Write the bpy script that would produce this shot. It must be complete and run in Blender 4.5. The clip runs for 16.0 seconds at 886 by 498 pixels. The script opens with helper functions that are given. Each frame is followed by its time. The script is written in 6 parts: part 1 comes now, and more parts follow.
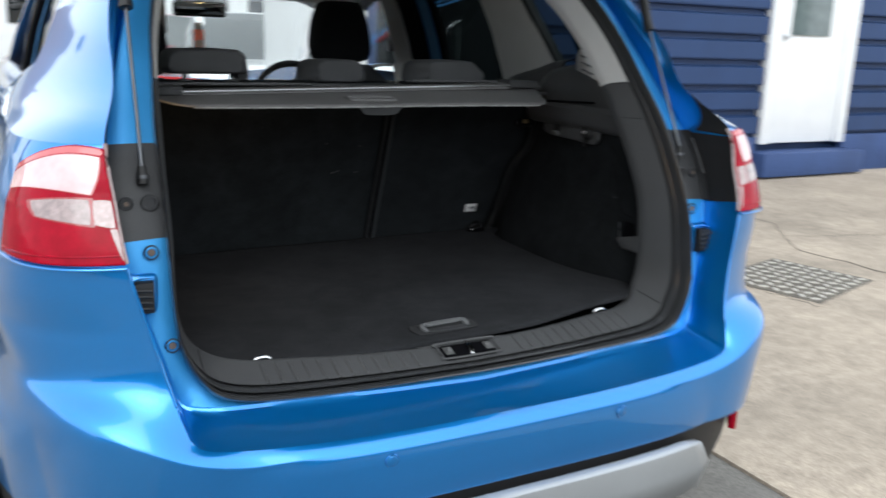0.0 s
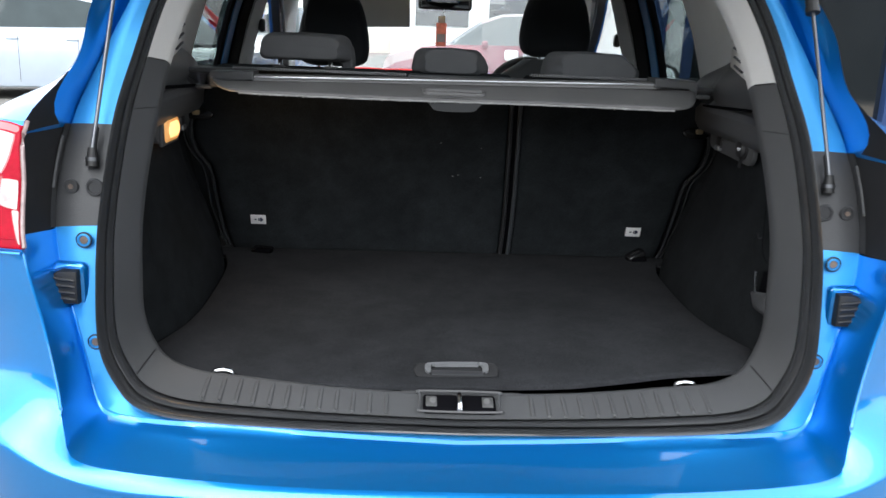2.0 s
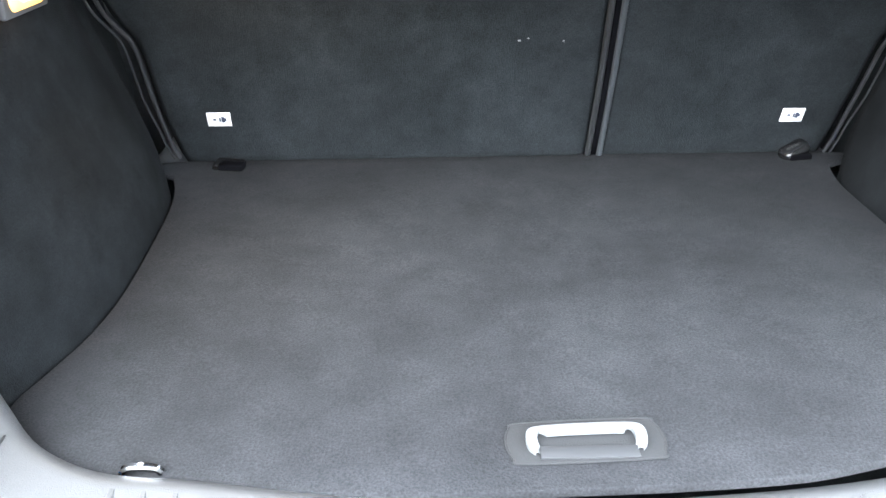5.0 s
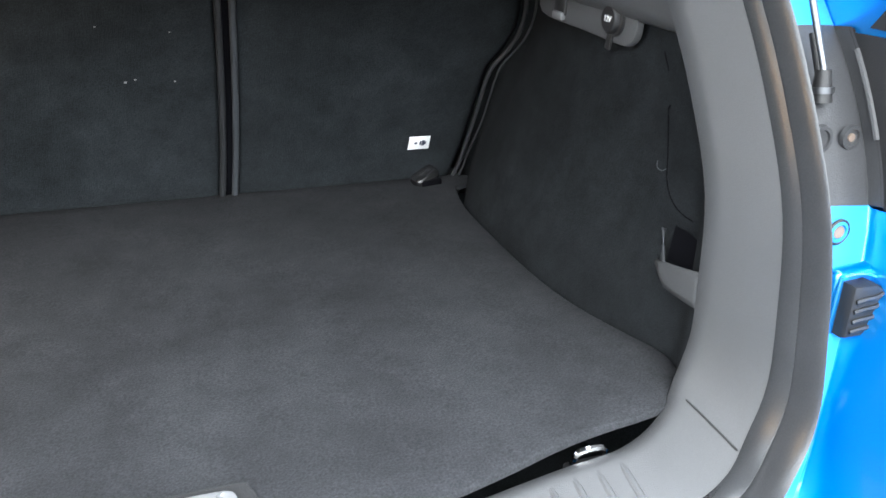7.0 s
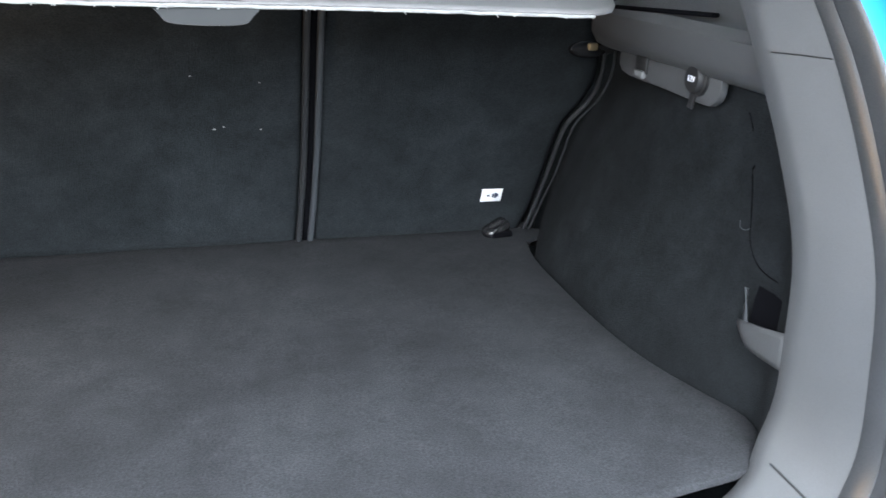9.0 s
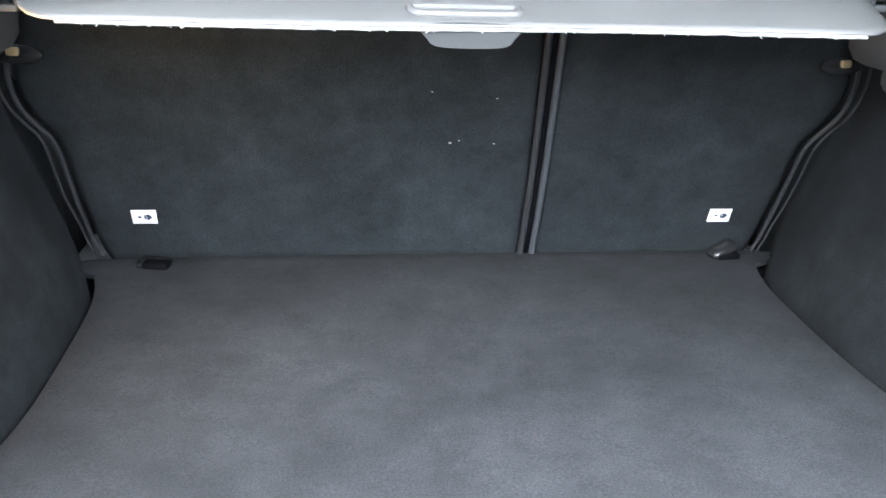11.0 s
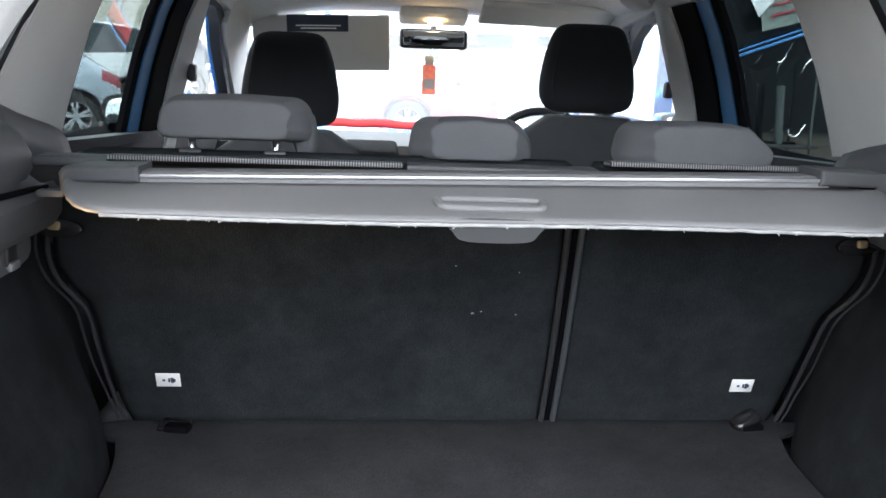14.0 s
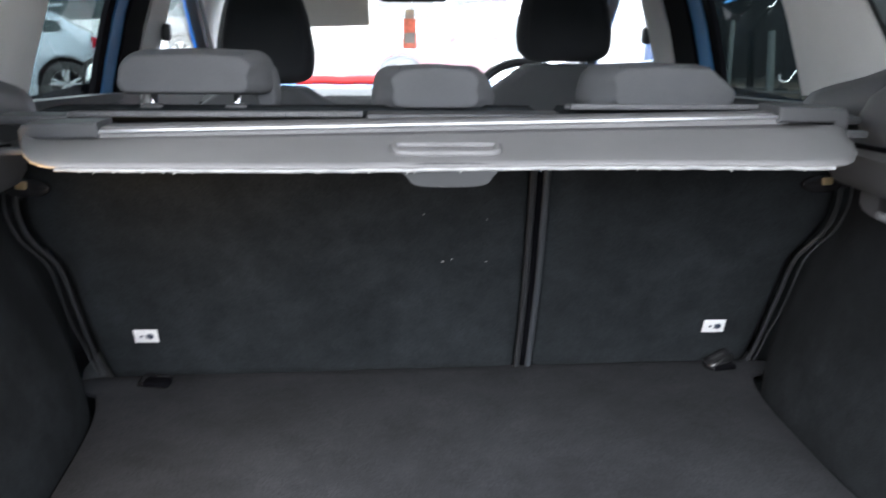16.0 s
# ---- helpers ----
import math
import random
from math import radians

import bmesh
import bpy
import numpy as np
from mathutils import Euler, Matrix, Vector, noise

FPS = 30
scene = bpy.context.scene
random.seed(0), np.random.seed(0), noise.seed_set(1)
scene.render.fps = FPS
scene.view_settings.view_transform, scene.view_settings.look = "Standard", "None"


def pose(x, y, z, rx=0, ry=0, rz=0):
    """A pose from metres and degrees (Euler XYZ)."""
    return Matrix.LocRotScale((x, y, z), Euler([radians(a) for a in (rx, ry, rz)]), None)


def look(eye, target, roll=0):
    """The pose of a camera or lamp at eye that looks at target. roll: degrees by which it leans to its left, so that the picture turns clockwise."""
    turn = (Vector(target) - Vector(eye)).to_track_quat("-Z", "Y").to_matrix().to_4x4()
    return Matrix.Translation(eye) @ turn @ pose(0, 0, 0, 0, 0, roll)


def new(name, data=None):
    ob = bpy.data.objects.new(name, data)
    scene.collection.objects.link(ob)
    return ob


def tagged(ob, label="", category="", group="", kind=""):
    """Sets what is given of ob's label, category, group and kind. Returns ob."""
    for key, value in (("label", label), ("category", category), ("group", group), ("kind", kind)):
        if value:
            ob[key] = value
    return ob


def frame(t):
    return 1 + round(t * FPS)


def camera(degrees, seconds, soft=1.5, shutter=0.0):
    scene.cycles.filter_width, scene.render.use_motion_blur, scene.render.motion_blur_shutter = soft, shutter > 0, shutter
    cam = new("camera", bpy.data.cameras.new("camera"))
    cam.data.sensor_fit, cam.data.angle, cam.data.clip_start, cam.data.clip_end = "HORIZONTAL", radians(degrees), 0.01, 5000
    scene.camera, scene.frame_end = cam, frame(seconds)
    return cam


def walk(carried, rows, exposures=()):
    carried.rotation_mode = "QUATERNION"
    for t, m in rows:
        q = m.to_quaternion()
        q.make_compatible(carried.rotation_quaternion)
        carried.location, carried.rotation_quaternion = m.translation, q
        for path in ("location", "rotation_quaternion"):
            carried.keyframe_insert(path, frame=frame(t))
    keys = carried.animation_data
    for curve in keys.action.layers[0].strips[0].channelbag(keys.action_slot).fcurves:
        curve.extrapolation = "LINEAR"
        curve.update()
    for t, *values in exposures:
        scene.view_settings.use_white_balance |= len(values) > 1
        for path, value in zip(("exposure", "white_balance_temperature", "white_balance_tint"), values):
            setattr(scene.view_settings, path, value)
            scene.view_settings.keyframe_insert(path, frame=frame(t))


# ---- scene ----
cam = camera(54.6, 16.0, shutter=0.4)
PATH = [
    (0, (-0.846, -1.561, 1.323), (0.072, 0.153, 0.853), 1.8),
    (0.1, (-0.8, -1.556, 1.316), (0.035, 0.201, 0.851), 2.3),
    (0.2, (-0.758, -1.553, 1.309), (0.013, 0.237, 0.86), 2.4),
    (0.3, (-0.718, -1.557, 1.304), (0.005, 0.259, 0.881), 2.3),
    (0.5, (-0.648, -1.559, 1.306), (-0.009, 0.296, 0.92), 2.4),
    (0.7, (-0.588, -1.575, 1.290), (-0.05, 0.316, 0.919), 3.6),
    (1, (-0.492, -1.602, 1.282), (-0.12, 0.32, 0.865), 5.8),
    (1.2, (-0.419, -1.598, 1.292), (-0.131, 0.331, 0.853), 5.4),
    (1.6, (-0.217, -1.528, 1.300), (-0.055, 0.41, 0.832), 4.2),
    (2, (-0.097, -1.43, 1.305), (-0.012, 0.498, 0.817), 2.5),
    (2.5, (-0.126, -1.234, 1.280), (-0.019, 0.694, 0.756), 1.3),
    (3, (-0.182, -1.049, 1.273), (-0.032, 0.866, 0.719), 2.2),
    (3.2, (-0.18, -0.983, 1.267), (-0.046, 0.927, 0.691), 2.5),
    (5.3, (-0.151, -0.636, 1.222), (-0.076, 1.17, 0.366), -0.1),
    (5.5, (-0.14, -0.632, 1.222), (0.01, 1.168, 0.363), 0.3),
    (6, (-0.088, -0.628, 1.226), (0.28, 1.142, 0.37), 0.8),
    (6.5, (-0.035, -0.627, 1.234), (0.55, 1.094, 0.4), 1.8),
    (7, (-0.014, -0.634, 1.244), (0.678, 1.071, 0.46), 2.5),
    (7.2, (-0.016, -0.631, 1.244), (0.692, 1.08, 0.477), 2.6),
    (7.5, (-0.019, -0.627, 1.245), (0.683, 1.094, 0.509), 2.8),
    (8, (-0.024, -0.626, 1.251), (0.65, 1.118, 0.543), 3.0),
    (8.5, (-0.029, -0.629, 1.251), (0.613, 1.134, 0.559), 3.0),
    (9, (-0.053, -0.632, 1.246), (0.54, 1.153, 0.568), 3.1),
    (9.5, (-0.08, -0.631, 1.254), (0.417, 1.184, 0.575), 2.9),
    (10, (-0.111, -0.626, 1.254), (0.272, 1.212, 0.564), 2.2),
    (10.2, (-0.114, -0.623, 1.252), (0.227, 1.222, 0.56), 2.0),
    (12.3, (-0.156, -0.607, 1.3), (-0.078, 1.279, 0.639), 1.8),
    (12.5, (-0.155, -0.607, 1.302), (-0.075, 1.288, 0.668), 1.8),
    (13, (-0.153, -0.608, 1.311), (-0.054, 1.309, 0.749), 1.7),
    (13.5, (-0.146, -0.607, 1.329), (-0.022, 1.33, 0.847), 1.8),
    (14, (-0.142, -0.607, 1.341), (0.011, 1.343, 0.924), 2.2),
    (14.5, (-0.132, -0.608, 1.347), (0.066, 1.344, 0.957), 2.4),
    (15, (-0.107, -0.61, 1.345), (0.16, 1.333, 0.954), 1.8),
    (15.5, (-0.093, -0.618, 1.344), (0.195, 1.318, 0.932), 1.0),
    (16, (-0.09, -0.625, 1.328), (0.059, 1.304, 0.819), 0.5),
]
EXPOSURES = [(0, 0.62, 6150, 6), (1, 0.74, 6150, 8), (2, 1.38, 6200, 8), (2.5, 1.65, 6250, 9), (3.0, 2.5, 6300, 9), (3.2, 2.7, 6300, 7), (5.3, 4.05, 5950, 6), (6, 3.68, 5950, 6), (6.5, 3.6, 5950, 6), (7, 3.1, 6100, 6), (8, 3.1, 5950, 6), (9, 3.25, 5850, 6), (10.2, 3.95, 5850, 6), (12.3, 3.85, 5850, 5), (13.5, 2.95, 5950, 8), (14.5, 2.75, 6050, 9), (16, 2.85, 6050, 10)]
walk(cam, [(t, look(eye, target, roll)) for t, eye, target, roll in PATH], EXPOSURES)

# ---- light ----
world = bpy.data.worlds.new("sky")
scene.world = world
world.use_nodes = True
wn = world.node_tree
wn.nodes.clear()
sky = wn.nodes.new("ShaderNodeTexSky")
sky.sky_type, sky.sun_disc = "NISHITA", False
sky.sun_elevation, sky.sun_rotation = radians(46), radians(200.6)
sky.air_density, sky.dust_density, sky.ozone_density = 1.0, 4.0, 1.0
pale = wn.nodes.new("ShaderNodeHueSaturation")
pale.inputs["Saturation"].default_value = 0.32
bg = wn.nodes.new("ShaderNodeBackground")
bg.inputs["Strength"].default_value = 0.15
wout = wn.nodes.new("ShaderNodeOutputWorld")
wn.links.new(sky.outputs[0], pale.inputs["Color"])
cloud = wn.nodes.new("ShaderNodeMix")
cloud.data_type = "RGBA"
cloud.inputs["Factor"].default_value = 0.7
cloud.inputs["B"].default_value = (9.5, 9.7, 10.0, 1)  # even white overcast over the clear sky
wn.links.new(pale.outputs[0], cloud.inputs["A"])
wn.links.new(cloud.outputs["Result"], bg.inputs["Color"])
wn.links.new(bg.outputs[0], wout.inputs["Surface"])

sun = new("sun", bpy.data.lights.new("sun", "SUN"))
sun.data.energy, sun.data.angle, sun.data.color = 0.7, radians(50), (1.0, 0.98, 0.95)
sun.matrix_world = look((-3, -8, 9), (0, 0, 0))


# ---- materials ----
def mat(name, colour, rough=0.5, metal=0.0, vary=0.12, scale=6.0, fine=0.0, fine_scale=400.0, bump=0.0, coat=0.0, spec=0.5,
        glow=None, glow_strength=0.0, coat_ior=1.5, coat_rough=0.04, mid=0.0, mid_scale=60.0):
    """Principled surface with stains at one scale and grain at another."""
    m = bpy.data.materials.new(name)
    m.use_nodes = True
    nt = m.node_tree
    p = nt.nodes["Principled BSDF"]
    p.inputs["Roughness"].default_value = rough
    p.inputs["Metallic"].default_value = metal
    p.inputs["Coat Weight"].default_value = coat
    p.inputs["Coat Roughness"].default_value, p.inputs["Coat IOR"].default_value = coat_rough, coat_ior
    p.inputs["Specular IOR Level"].default_value = spec
    co = nt.nodes.new("ShaderNodeTexCoord")
    big = nt.nodes.new("ShaderNodeTexNoise")
    big.inputs["Scale"].default_value, big.inputs["Detail"].default_value = scale, 5
    nt.links.new(co.outputs["Object"], big.inputs["Vector"])
    ramp = nt.nodes.new("ShaderNodeMapRange")
    ramp.inputs["From Min"].default_value, ramp.inputs["From Max"].default_value = 0.3, 0.7
    ramp.inputs["To Min"].default_value, ramp.inputs["To Max"].default_value = 1 - vary, 1 + vary
    nt.links.new(big.outputs["Fac"], ramp.inputs["Value"])
    last = ramp.outputs[0]
    if mid:
        mott = nt.nodes.new("ShaderNodeTexNoise")
        mott.inputs["Scale"].default_value, mott.inputs["Detail"].default_value = mid_scale, 4
        mott.inputs["Roughness"].default_value = 0.7
        nt.links.new(co.outputs["Object"], mott.inputs["Vector"])
        r3 = nt.nodes.new("ShaderNodeMapRange")
        r3.inputs["From Min"].default_value, r3.inputs["From Max"].default_value = 0.3, 0.7
        r3.inputs["To Min"].default_value, r3.inputs["To Max"].default_value = 1 - mid, 1 + mid
        nt.links.new(mott.outputs["Fac"], r3.inputs["Value"])
        mm = nt.nodes.new("ShaderNodeMath")
        mm.operation = "MULTIPLY"
        nt.links.new(last, mm.inputs[0])
        nt.links.new(r3.outputs[0], mm.inputs[1])
        last = mm.outputs[0]
    if fine or bump:
        small = nt.nodes.new("ShaderNodeTexNoise")
        small.inputs["Scale"].default_value, small.inputs["Detail"].default_value = fine_scale, 3
        nt.links.new(co.outputs["Object"], small.inputs["Vector"])
    if fine:
        r2 = nt.nodes.new("ShaderNodeMapRange")
        r2.inputs["From Min"].default_value, r2.inputs["From Max"].default_value = 0.3, 0.7
        r2.inputs["To Min"].default_value, r2.inputs["To Max"].default_value = 1 - fine, 1 + fine
        nt.links.new(small.outputs["Fac"], r2.inputs["Value"])
        mul = nt.nodes.new("ShaderNodeMath")
        mul.operation = "MULTIPLY"
        nt.links.new(last, mul.inputs[0])
        nt.links.new(r2.outputs[0], mul.inputs[1])
        last = mul.outputs[0]
    tint = nt.nodes.new("ShaderNodeVectorMath")
    tint.operation = "SCALE"
    tint.inputs[0].default_value = colour
    nt.links.new(last, tint.inputs["Scale"])
    nt.links.new(tint.outputs[0], p.inputs["Base Color"])
    if bump:
        b = nt.nodes.new("ShaderNodeBump")
        b.inputs["Strength"].default_value, b.inputs["Distance"].default_value = bump, 0.002
        nt.links.new(small.outputs["Fac"], b.inputs["Height"])
        nt.links.new(b.outputs[0], p.inputs["Normal"])
    if glow:
        p.inputs["Emission Color"].default_value = (*glow, 1)
        p.inputs["Emission Strength"].default_value = glow_strength
    return m


def glass_mat(name, tint, rough=0.0, clear=0.85, haze=0.0, gloss=0.05):
    """Thin pane: mostly clear, with a Fresnel gloss."""
    m = bpy.data.materials.new(name)
    m.use_nodes = True
    nt = m.node_tree
    nt.nodes.clear()
    out = nt.nodes.new("ShaderNodeOutputMaterial")
    tr = nt.nodes.new("ShaderNodeBsdfTransparent")
    tr.inputs["Color"].default_value = (*[c * clear for c in tint], 1)
    gl = nt.nodes.new("ShaderNodeBsdfGlossy")
    gl.inputs["Roughness"].default_value = rough
    fr = nt.nodes.new("ShaderNodeLayerWeight")
    fr.inputs["Blend"].default_value = 0.5
    pw = nt.nodes.new("ShaderNodeMath")
    pw.operation, pw.inputs[1].default_value = "POWER", 4.0
    ad = nt.nodes.new("ShaderNodeMath")
    ad.operation, ad.use_clamp = "MULTIPLY_ADD", True
    ad.inputs[1].default_value, ad.inputs[2].default_value = 0.55, gloss
    mix = nt.nodes.new("ShaderNodeMixShader")
    nt.links.new(fr.outputs["Facing"], pw.inputs[0])
    nt.links.new(pw.outputs[0], ad.inputs[0])
    nt.links.new(ad.outputs[0], mix.inputs[0])
    nt.links.new(tr.outputs[0], mix.inputs[1])
    nt.links.new(gl.outputs[0], mix.inputs[2])
    last = mix.outputs[0]
    # even white film that stands in for veiling glare
    if haze:
        film = nt.nodes.new("ShaderNodeBsdfTranslucent")
        film.inputs["Color"].default_value = (0.85, 0.87, 0.87, 1)
        hazed = nt.nodes.new("ShaderNodeMixShader")
        hazed.inputs[0].default_value = haze
        nt.links.new(last, hazed.inputs[1])
        nt.links.new(film.outputs[0], hazed.inputs[2])
        last = hazed.outputs[0]
    nt.links.new(last, out.inputs["Surface"])
    return m


PAINT = mat("blue_metallic_paint", (0.009, 0.218, 0.63), 0.30, 0.75, 0.04, 3.0, 0.06, 900, coat=1.0, coat_ior=1.62, coat_rough=0.05)
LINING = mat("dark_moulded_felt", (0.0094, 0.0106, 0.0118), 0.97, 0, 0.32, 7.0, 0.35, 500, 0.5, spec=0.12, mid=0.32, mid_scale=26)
JAMB = mat("flat_blue_jamb_paint", (0.045, 0.30, 0.66), 0.42, 0.35, 0.05, 4.0, 0.04, 700)
# dulled copy of the car's blue, the dark cabin's reflection put into the colour
FRAME_BLUE = mat("dulled_blue_frame_paint", (0.030, 0.150, 0.34), 0.6, 0, 0.05, 5.0)
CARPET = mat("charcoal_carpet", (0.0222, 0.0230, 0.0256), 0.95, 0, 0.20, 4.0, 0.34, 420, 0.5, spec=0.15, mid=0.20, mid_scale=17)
FELT = mat("black_felt_lining", (0.0153, 0.0177, 0.0198), 0.97, 0, 0.22, 6.0, 0.35, 500, 0.5, spec=0.12, mid=0.26, mid_scale=18)
PLASTIC = mat("grained_grey_plastic", (0.060, 0.0612, 0.064), 0.48, 0, 0.07, 8.0, 0.10, 900, 0.25)
CUP = mat("dark_grey_recess", (0.0165, 0.0172, 0.0190), 0.9, 0, 0.15, 9.0, 0.1, 500, 0.2)
SEAM_GREY = mat("grey_seam_strip", (0.033, 0.037, 0.042), 0.6, 0, 0.1, 9.0, 0.1, 600, 0.2)
PLASTIC_DARK = mat("black_plastic", (0.010, 0.010, 0.011), 0.55, 0, 0.1, 8.0, 0.1, 700, 0.2)
FOAM = mat("black_foam", (0.011, 0.011, 0.012), 0.75, 0, 0.15, 20.0, 0.15, 700, 0.2, spec=0.25)
RUBBER = mat("dark_grey_rubber_seal", (0.034, 0.0352, 0.0375), 0.24, 0, 0.12, 12.0, 0.1, 600, 0.12, spec=0.8)
BLACK_TRIM = mat("matt_black_seam_panel", (0.032, 0.033, 0.036), 0.55, 0, 0.18, 9.0, 0.12, 500, 0.2)
LIGHT_TRIM = mat("pale_grey_pillar_trim", (0.60, 0.593, 0.573), 0.7, 0, 0.05, 5.0, 0.06, 800, 0.2)
HEADLINING = mat("pale_grey_headlining", (0.80, 0.785, 0.76), 0.95, 0, 0.05, 4.0, 0.1, 500, 0.3)
COVER = mat("grey_vinyl_cover", (0.156, 0.152, 0.152), 0.55, 0, 0.08, 7.0, 0.1, 700, 0.25)
FRAY = mat("frayed_pale_edge", (0.29, 0.29, 0.285), 0.9, 0, 0.2, 60.0)
SEAT_CLOTH = mat("grey_seat_cloth", (0.095, 0.097, 0.102), 0.9, 0, 0.08, 9.0, 0.10, 900, 0.2)
SEAT_DARK = mat("black_seat_cloth", (0.026, 0.0275, 0.031), 0.92, 0, 0.1, 9.0, 0.15, 900, 0.3)
CHROME = mat("chrome", (0.75, 0.76, 0.78), 0.12, 1.0, 0.03)
STRIKER_STEEL = mat("pale_zinc_steel", (0.13, 0.13, 0.13), 0.45, 0.5, 0.12, 40.0)
STEEL = mat("dull_steel", (0.13, 0.135, 0.145), 0.35, 0.9, 0.05)
ALLOY = mat("silver_alloy", (0.62, 0.63, 0.65), 0.3, 0.8, 0.05)
SILVER = mat("silver_painted_plastic", (0.42, 0.44, 0.46), 0.4, 0.5, 0.05, 5.0, 0.05, 600)
FINGER = mat("mid_grey_plastic", (0.030, 0.031, 0.034), 0.6, 0, 0.1, 9.0)
HANDLE = mat("pale_grey_plastic_handle", (0.145, 0.15, 0.156), 0.4, 0.1, 0.08)
PAPER = mat("white_paper_label", (0.8, 0.8, 0.8), 0.6, 0, 0.03)
INK = mat("dark_print", (0.03, 0.04, 0.07), 0.7, 0, 0.05)
RED_LENS = mat("red_lamp_lens", (0.31, 0.002, 0.015), 0.10, 0, 0.15, 26.0, spec=0.12, mid=0.12, mid_scale=70)
CLEAR_LENS = mat("clear_lamp_lens", (0.30, 0.225, 0.22), 0.12, 0, 0.25, 90.0, coat=1.0)
# upper lens: its own pink plus reflected sky put into the colour
SKY_PALE_LENS = mat("sky_pale_pink_lamp_lens", (0.70, 0.45, 0.46), 0.10, 0, 0.10, 40.0, coat=1.0, coat_ior=1.7)
GLARE_FADE_LENS = mat("pink_glare_fade_lens", (0.52, 0.13, 0.14), 0.10, 0, 0.12, 30.0, coat=1.0)
DEEP_LENS = mat("deep_pink_lamp_lens", (0.31, 0.030, 0.035), 0.10, 0, 0.12, 30.0, coat=0.6)
STRIP_LENS = mat("pale_ribbed_lens", (0.40, 0.29, 0.285), 0.15, 0, 0.2, 120.0, coat=1.0)
BOLSTER = mat("black_bolster_cord", (0.022, 0.023, 0.025), 0.4, 0, 0.12, 12.0, 0.1, 600, 0.15)
BRASS = mat("brass_latch_plate", (0.62, 0.48, 0.28), 0.4, 0.6, 0.1)
RUST = mat("rusty_bolt", (0.17, 0.130, 0.105), 0.7, 0.2, 0.3, 60.0)
ANCHOR = mat("glossy_black_plastic", (0.012, 0.012, 0.013), 0.25, 0, 0.1, 8.0)
TYRE = mat("tyre_rubber", (0.022, 0.022, 0.023), 0.8, 0, 0.2, 15.0)
MATT_BLACK = mat("matt_black_plastic", (0.003, 0.003, 0.004), 0.85, 0, 0.1, 8.0, spec=0.04)
CLEAR_GLASS = glass_mat("clear_glass", (0.98, 1.0, 0.99), clear=0.98)
# windscreen pane with its glare mixed in as a white film
HAZY_GLASS = glass_mat("hazy_clear_glass", (0.98, 1.0, 0.99), clear=0.98, haze=0.08)
TINT_GLASS = glass_mat("tinted_glass", (0.86, 0.95, 0.94), clear=0.44, gloss=0.035)
LAMP_GLOW = mat("lit_boot_lamp_lens", (0.9, 0.6, 0.3), 0.4, glow=(1.0, 0.46, 0.15), glow_strength=0.75)
# orange lens edge and the lamp's halo, put into the rim as glow
LAMP_HALO = mat("amber_halo_lamp_rim", (0.9, 0.5, 0.2), 0.5, glow=(1.0, 0.42, 0.08), glow_strength=0.16)
DOME_GLOW = mat("lit_reading_lamp_lens", (0.9, 0.7, 0.4), 0.4, glow=(1.0, 0.66, 0.28), glow_strength=5.0)


# ---- mesh helpers ----
def part(name, bm, material, parent=None, label="", smooth=True, sharp=40):
    """Link a bmesh as one mesh object under a thing or part."""
    bmesh.ops.recalc_face_normals(bm, faces=bm.faces)
    me = bpy.data.meshes.new(name)
    bm.to_mesh(me)
    bm.free()
    for m in material if isinstance(material, (list, tuple)) else [material]:
        me.materials.append(m)
    if smooth:
        me.polygons.foreach_set("use_smooth", [True] * len(me.polygons))
        me.set_sharp_from_angle(angle=radians(sharp))
    ob = new(name, me)
    if parent:
        ob.parent = parent
    if label:
        ob["label"] = label
    return ob


def thing(name, label, category, at=(0, 0, 0), group="", kind=""):
    ob = new(name)
    ob.empty_display_size = 0.1
    ob.matrix_basis = Matrix.Translation(at)
    return tagged(ob, label, category, group, kind)


def solid(ob, t, offset=-1.0):
    m = ob.modifiers.new("thickness", "SOLIDIFY")
    m.thickness, m.offset = t, offset
    return ob


def grid(rows, bm=None, closed=False, mi=None):
    """Faces between rows of points; closed joins each row's end to its start."""
    bm = bm or bmesh.new()
    vs = [[bm.verts.new(p) for p in r] for r in rows]
    n = len(rows[0])
    for i in range(len(rows) - 1):
        for j in range(n if closed else n - 1):
            k = (j + 1) % n
            f = bm.faces.new((vs[i][j], vs[i][k], vs[i + 1][k], vs[i + 1][j]))
            if mi:
                f.material_index = mi(i, j)
    return bm


def box(size, at=(0, 0, 0), r=0.0, turn=(0, 0, 0), bm=None, seg=2):
    """A box with rounded edges."""
    b = bmesh.new()
    bmesh.ops.create_cube(b, size=1.0, matrix=Matrix.Diagonal((*size, 1)))
    if r:
        bmesh.ops.bevel(b, geom=list(b.edges), offset=min(r, 0.49 * min(size)), segments=seg, profile=0.5, affect="EDGES")
    b.transform(pose(*at, *turn))
    if bm is None:
        return b
    return merge(bm, b)


def merge(bm, b):
    me = bpy.data.meshes.new("tmp")
    b.to_mesh(me)
    b.free()
    bm.from_mesh(me)
    bpy.data.meshes.remove(me)
    return bm


def rod(a, b, r0, r1=None, n=16, bm=None):
    a, b = Vector(a), Vector(b)
    d = b - a
    x = bmesh.new()
    bmesh.ops.create_cone(x, cap_ends=True, segments=n, radius1=r0, radius2=r0 if r1 is None else r1, depth=d.length)
    x.transform(Matrix.Translation((a + b) / 2) @ d.to_track_quat("Z", "Y").to_matrix().to_4x4())
    return x if bm is None else merge(bm, x)


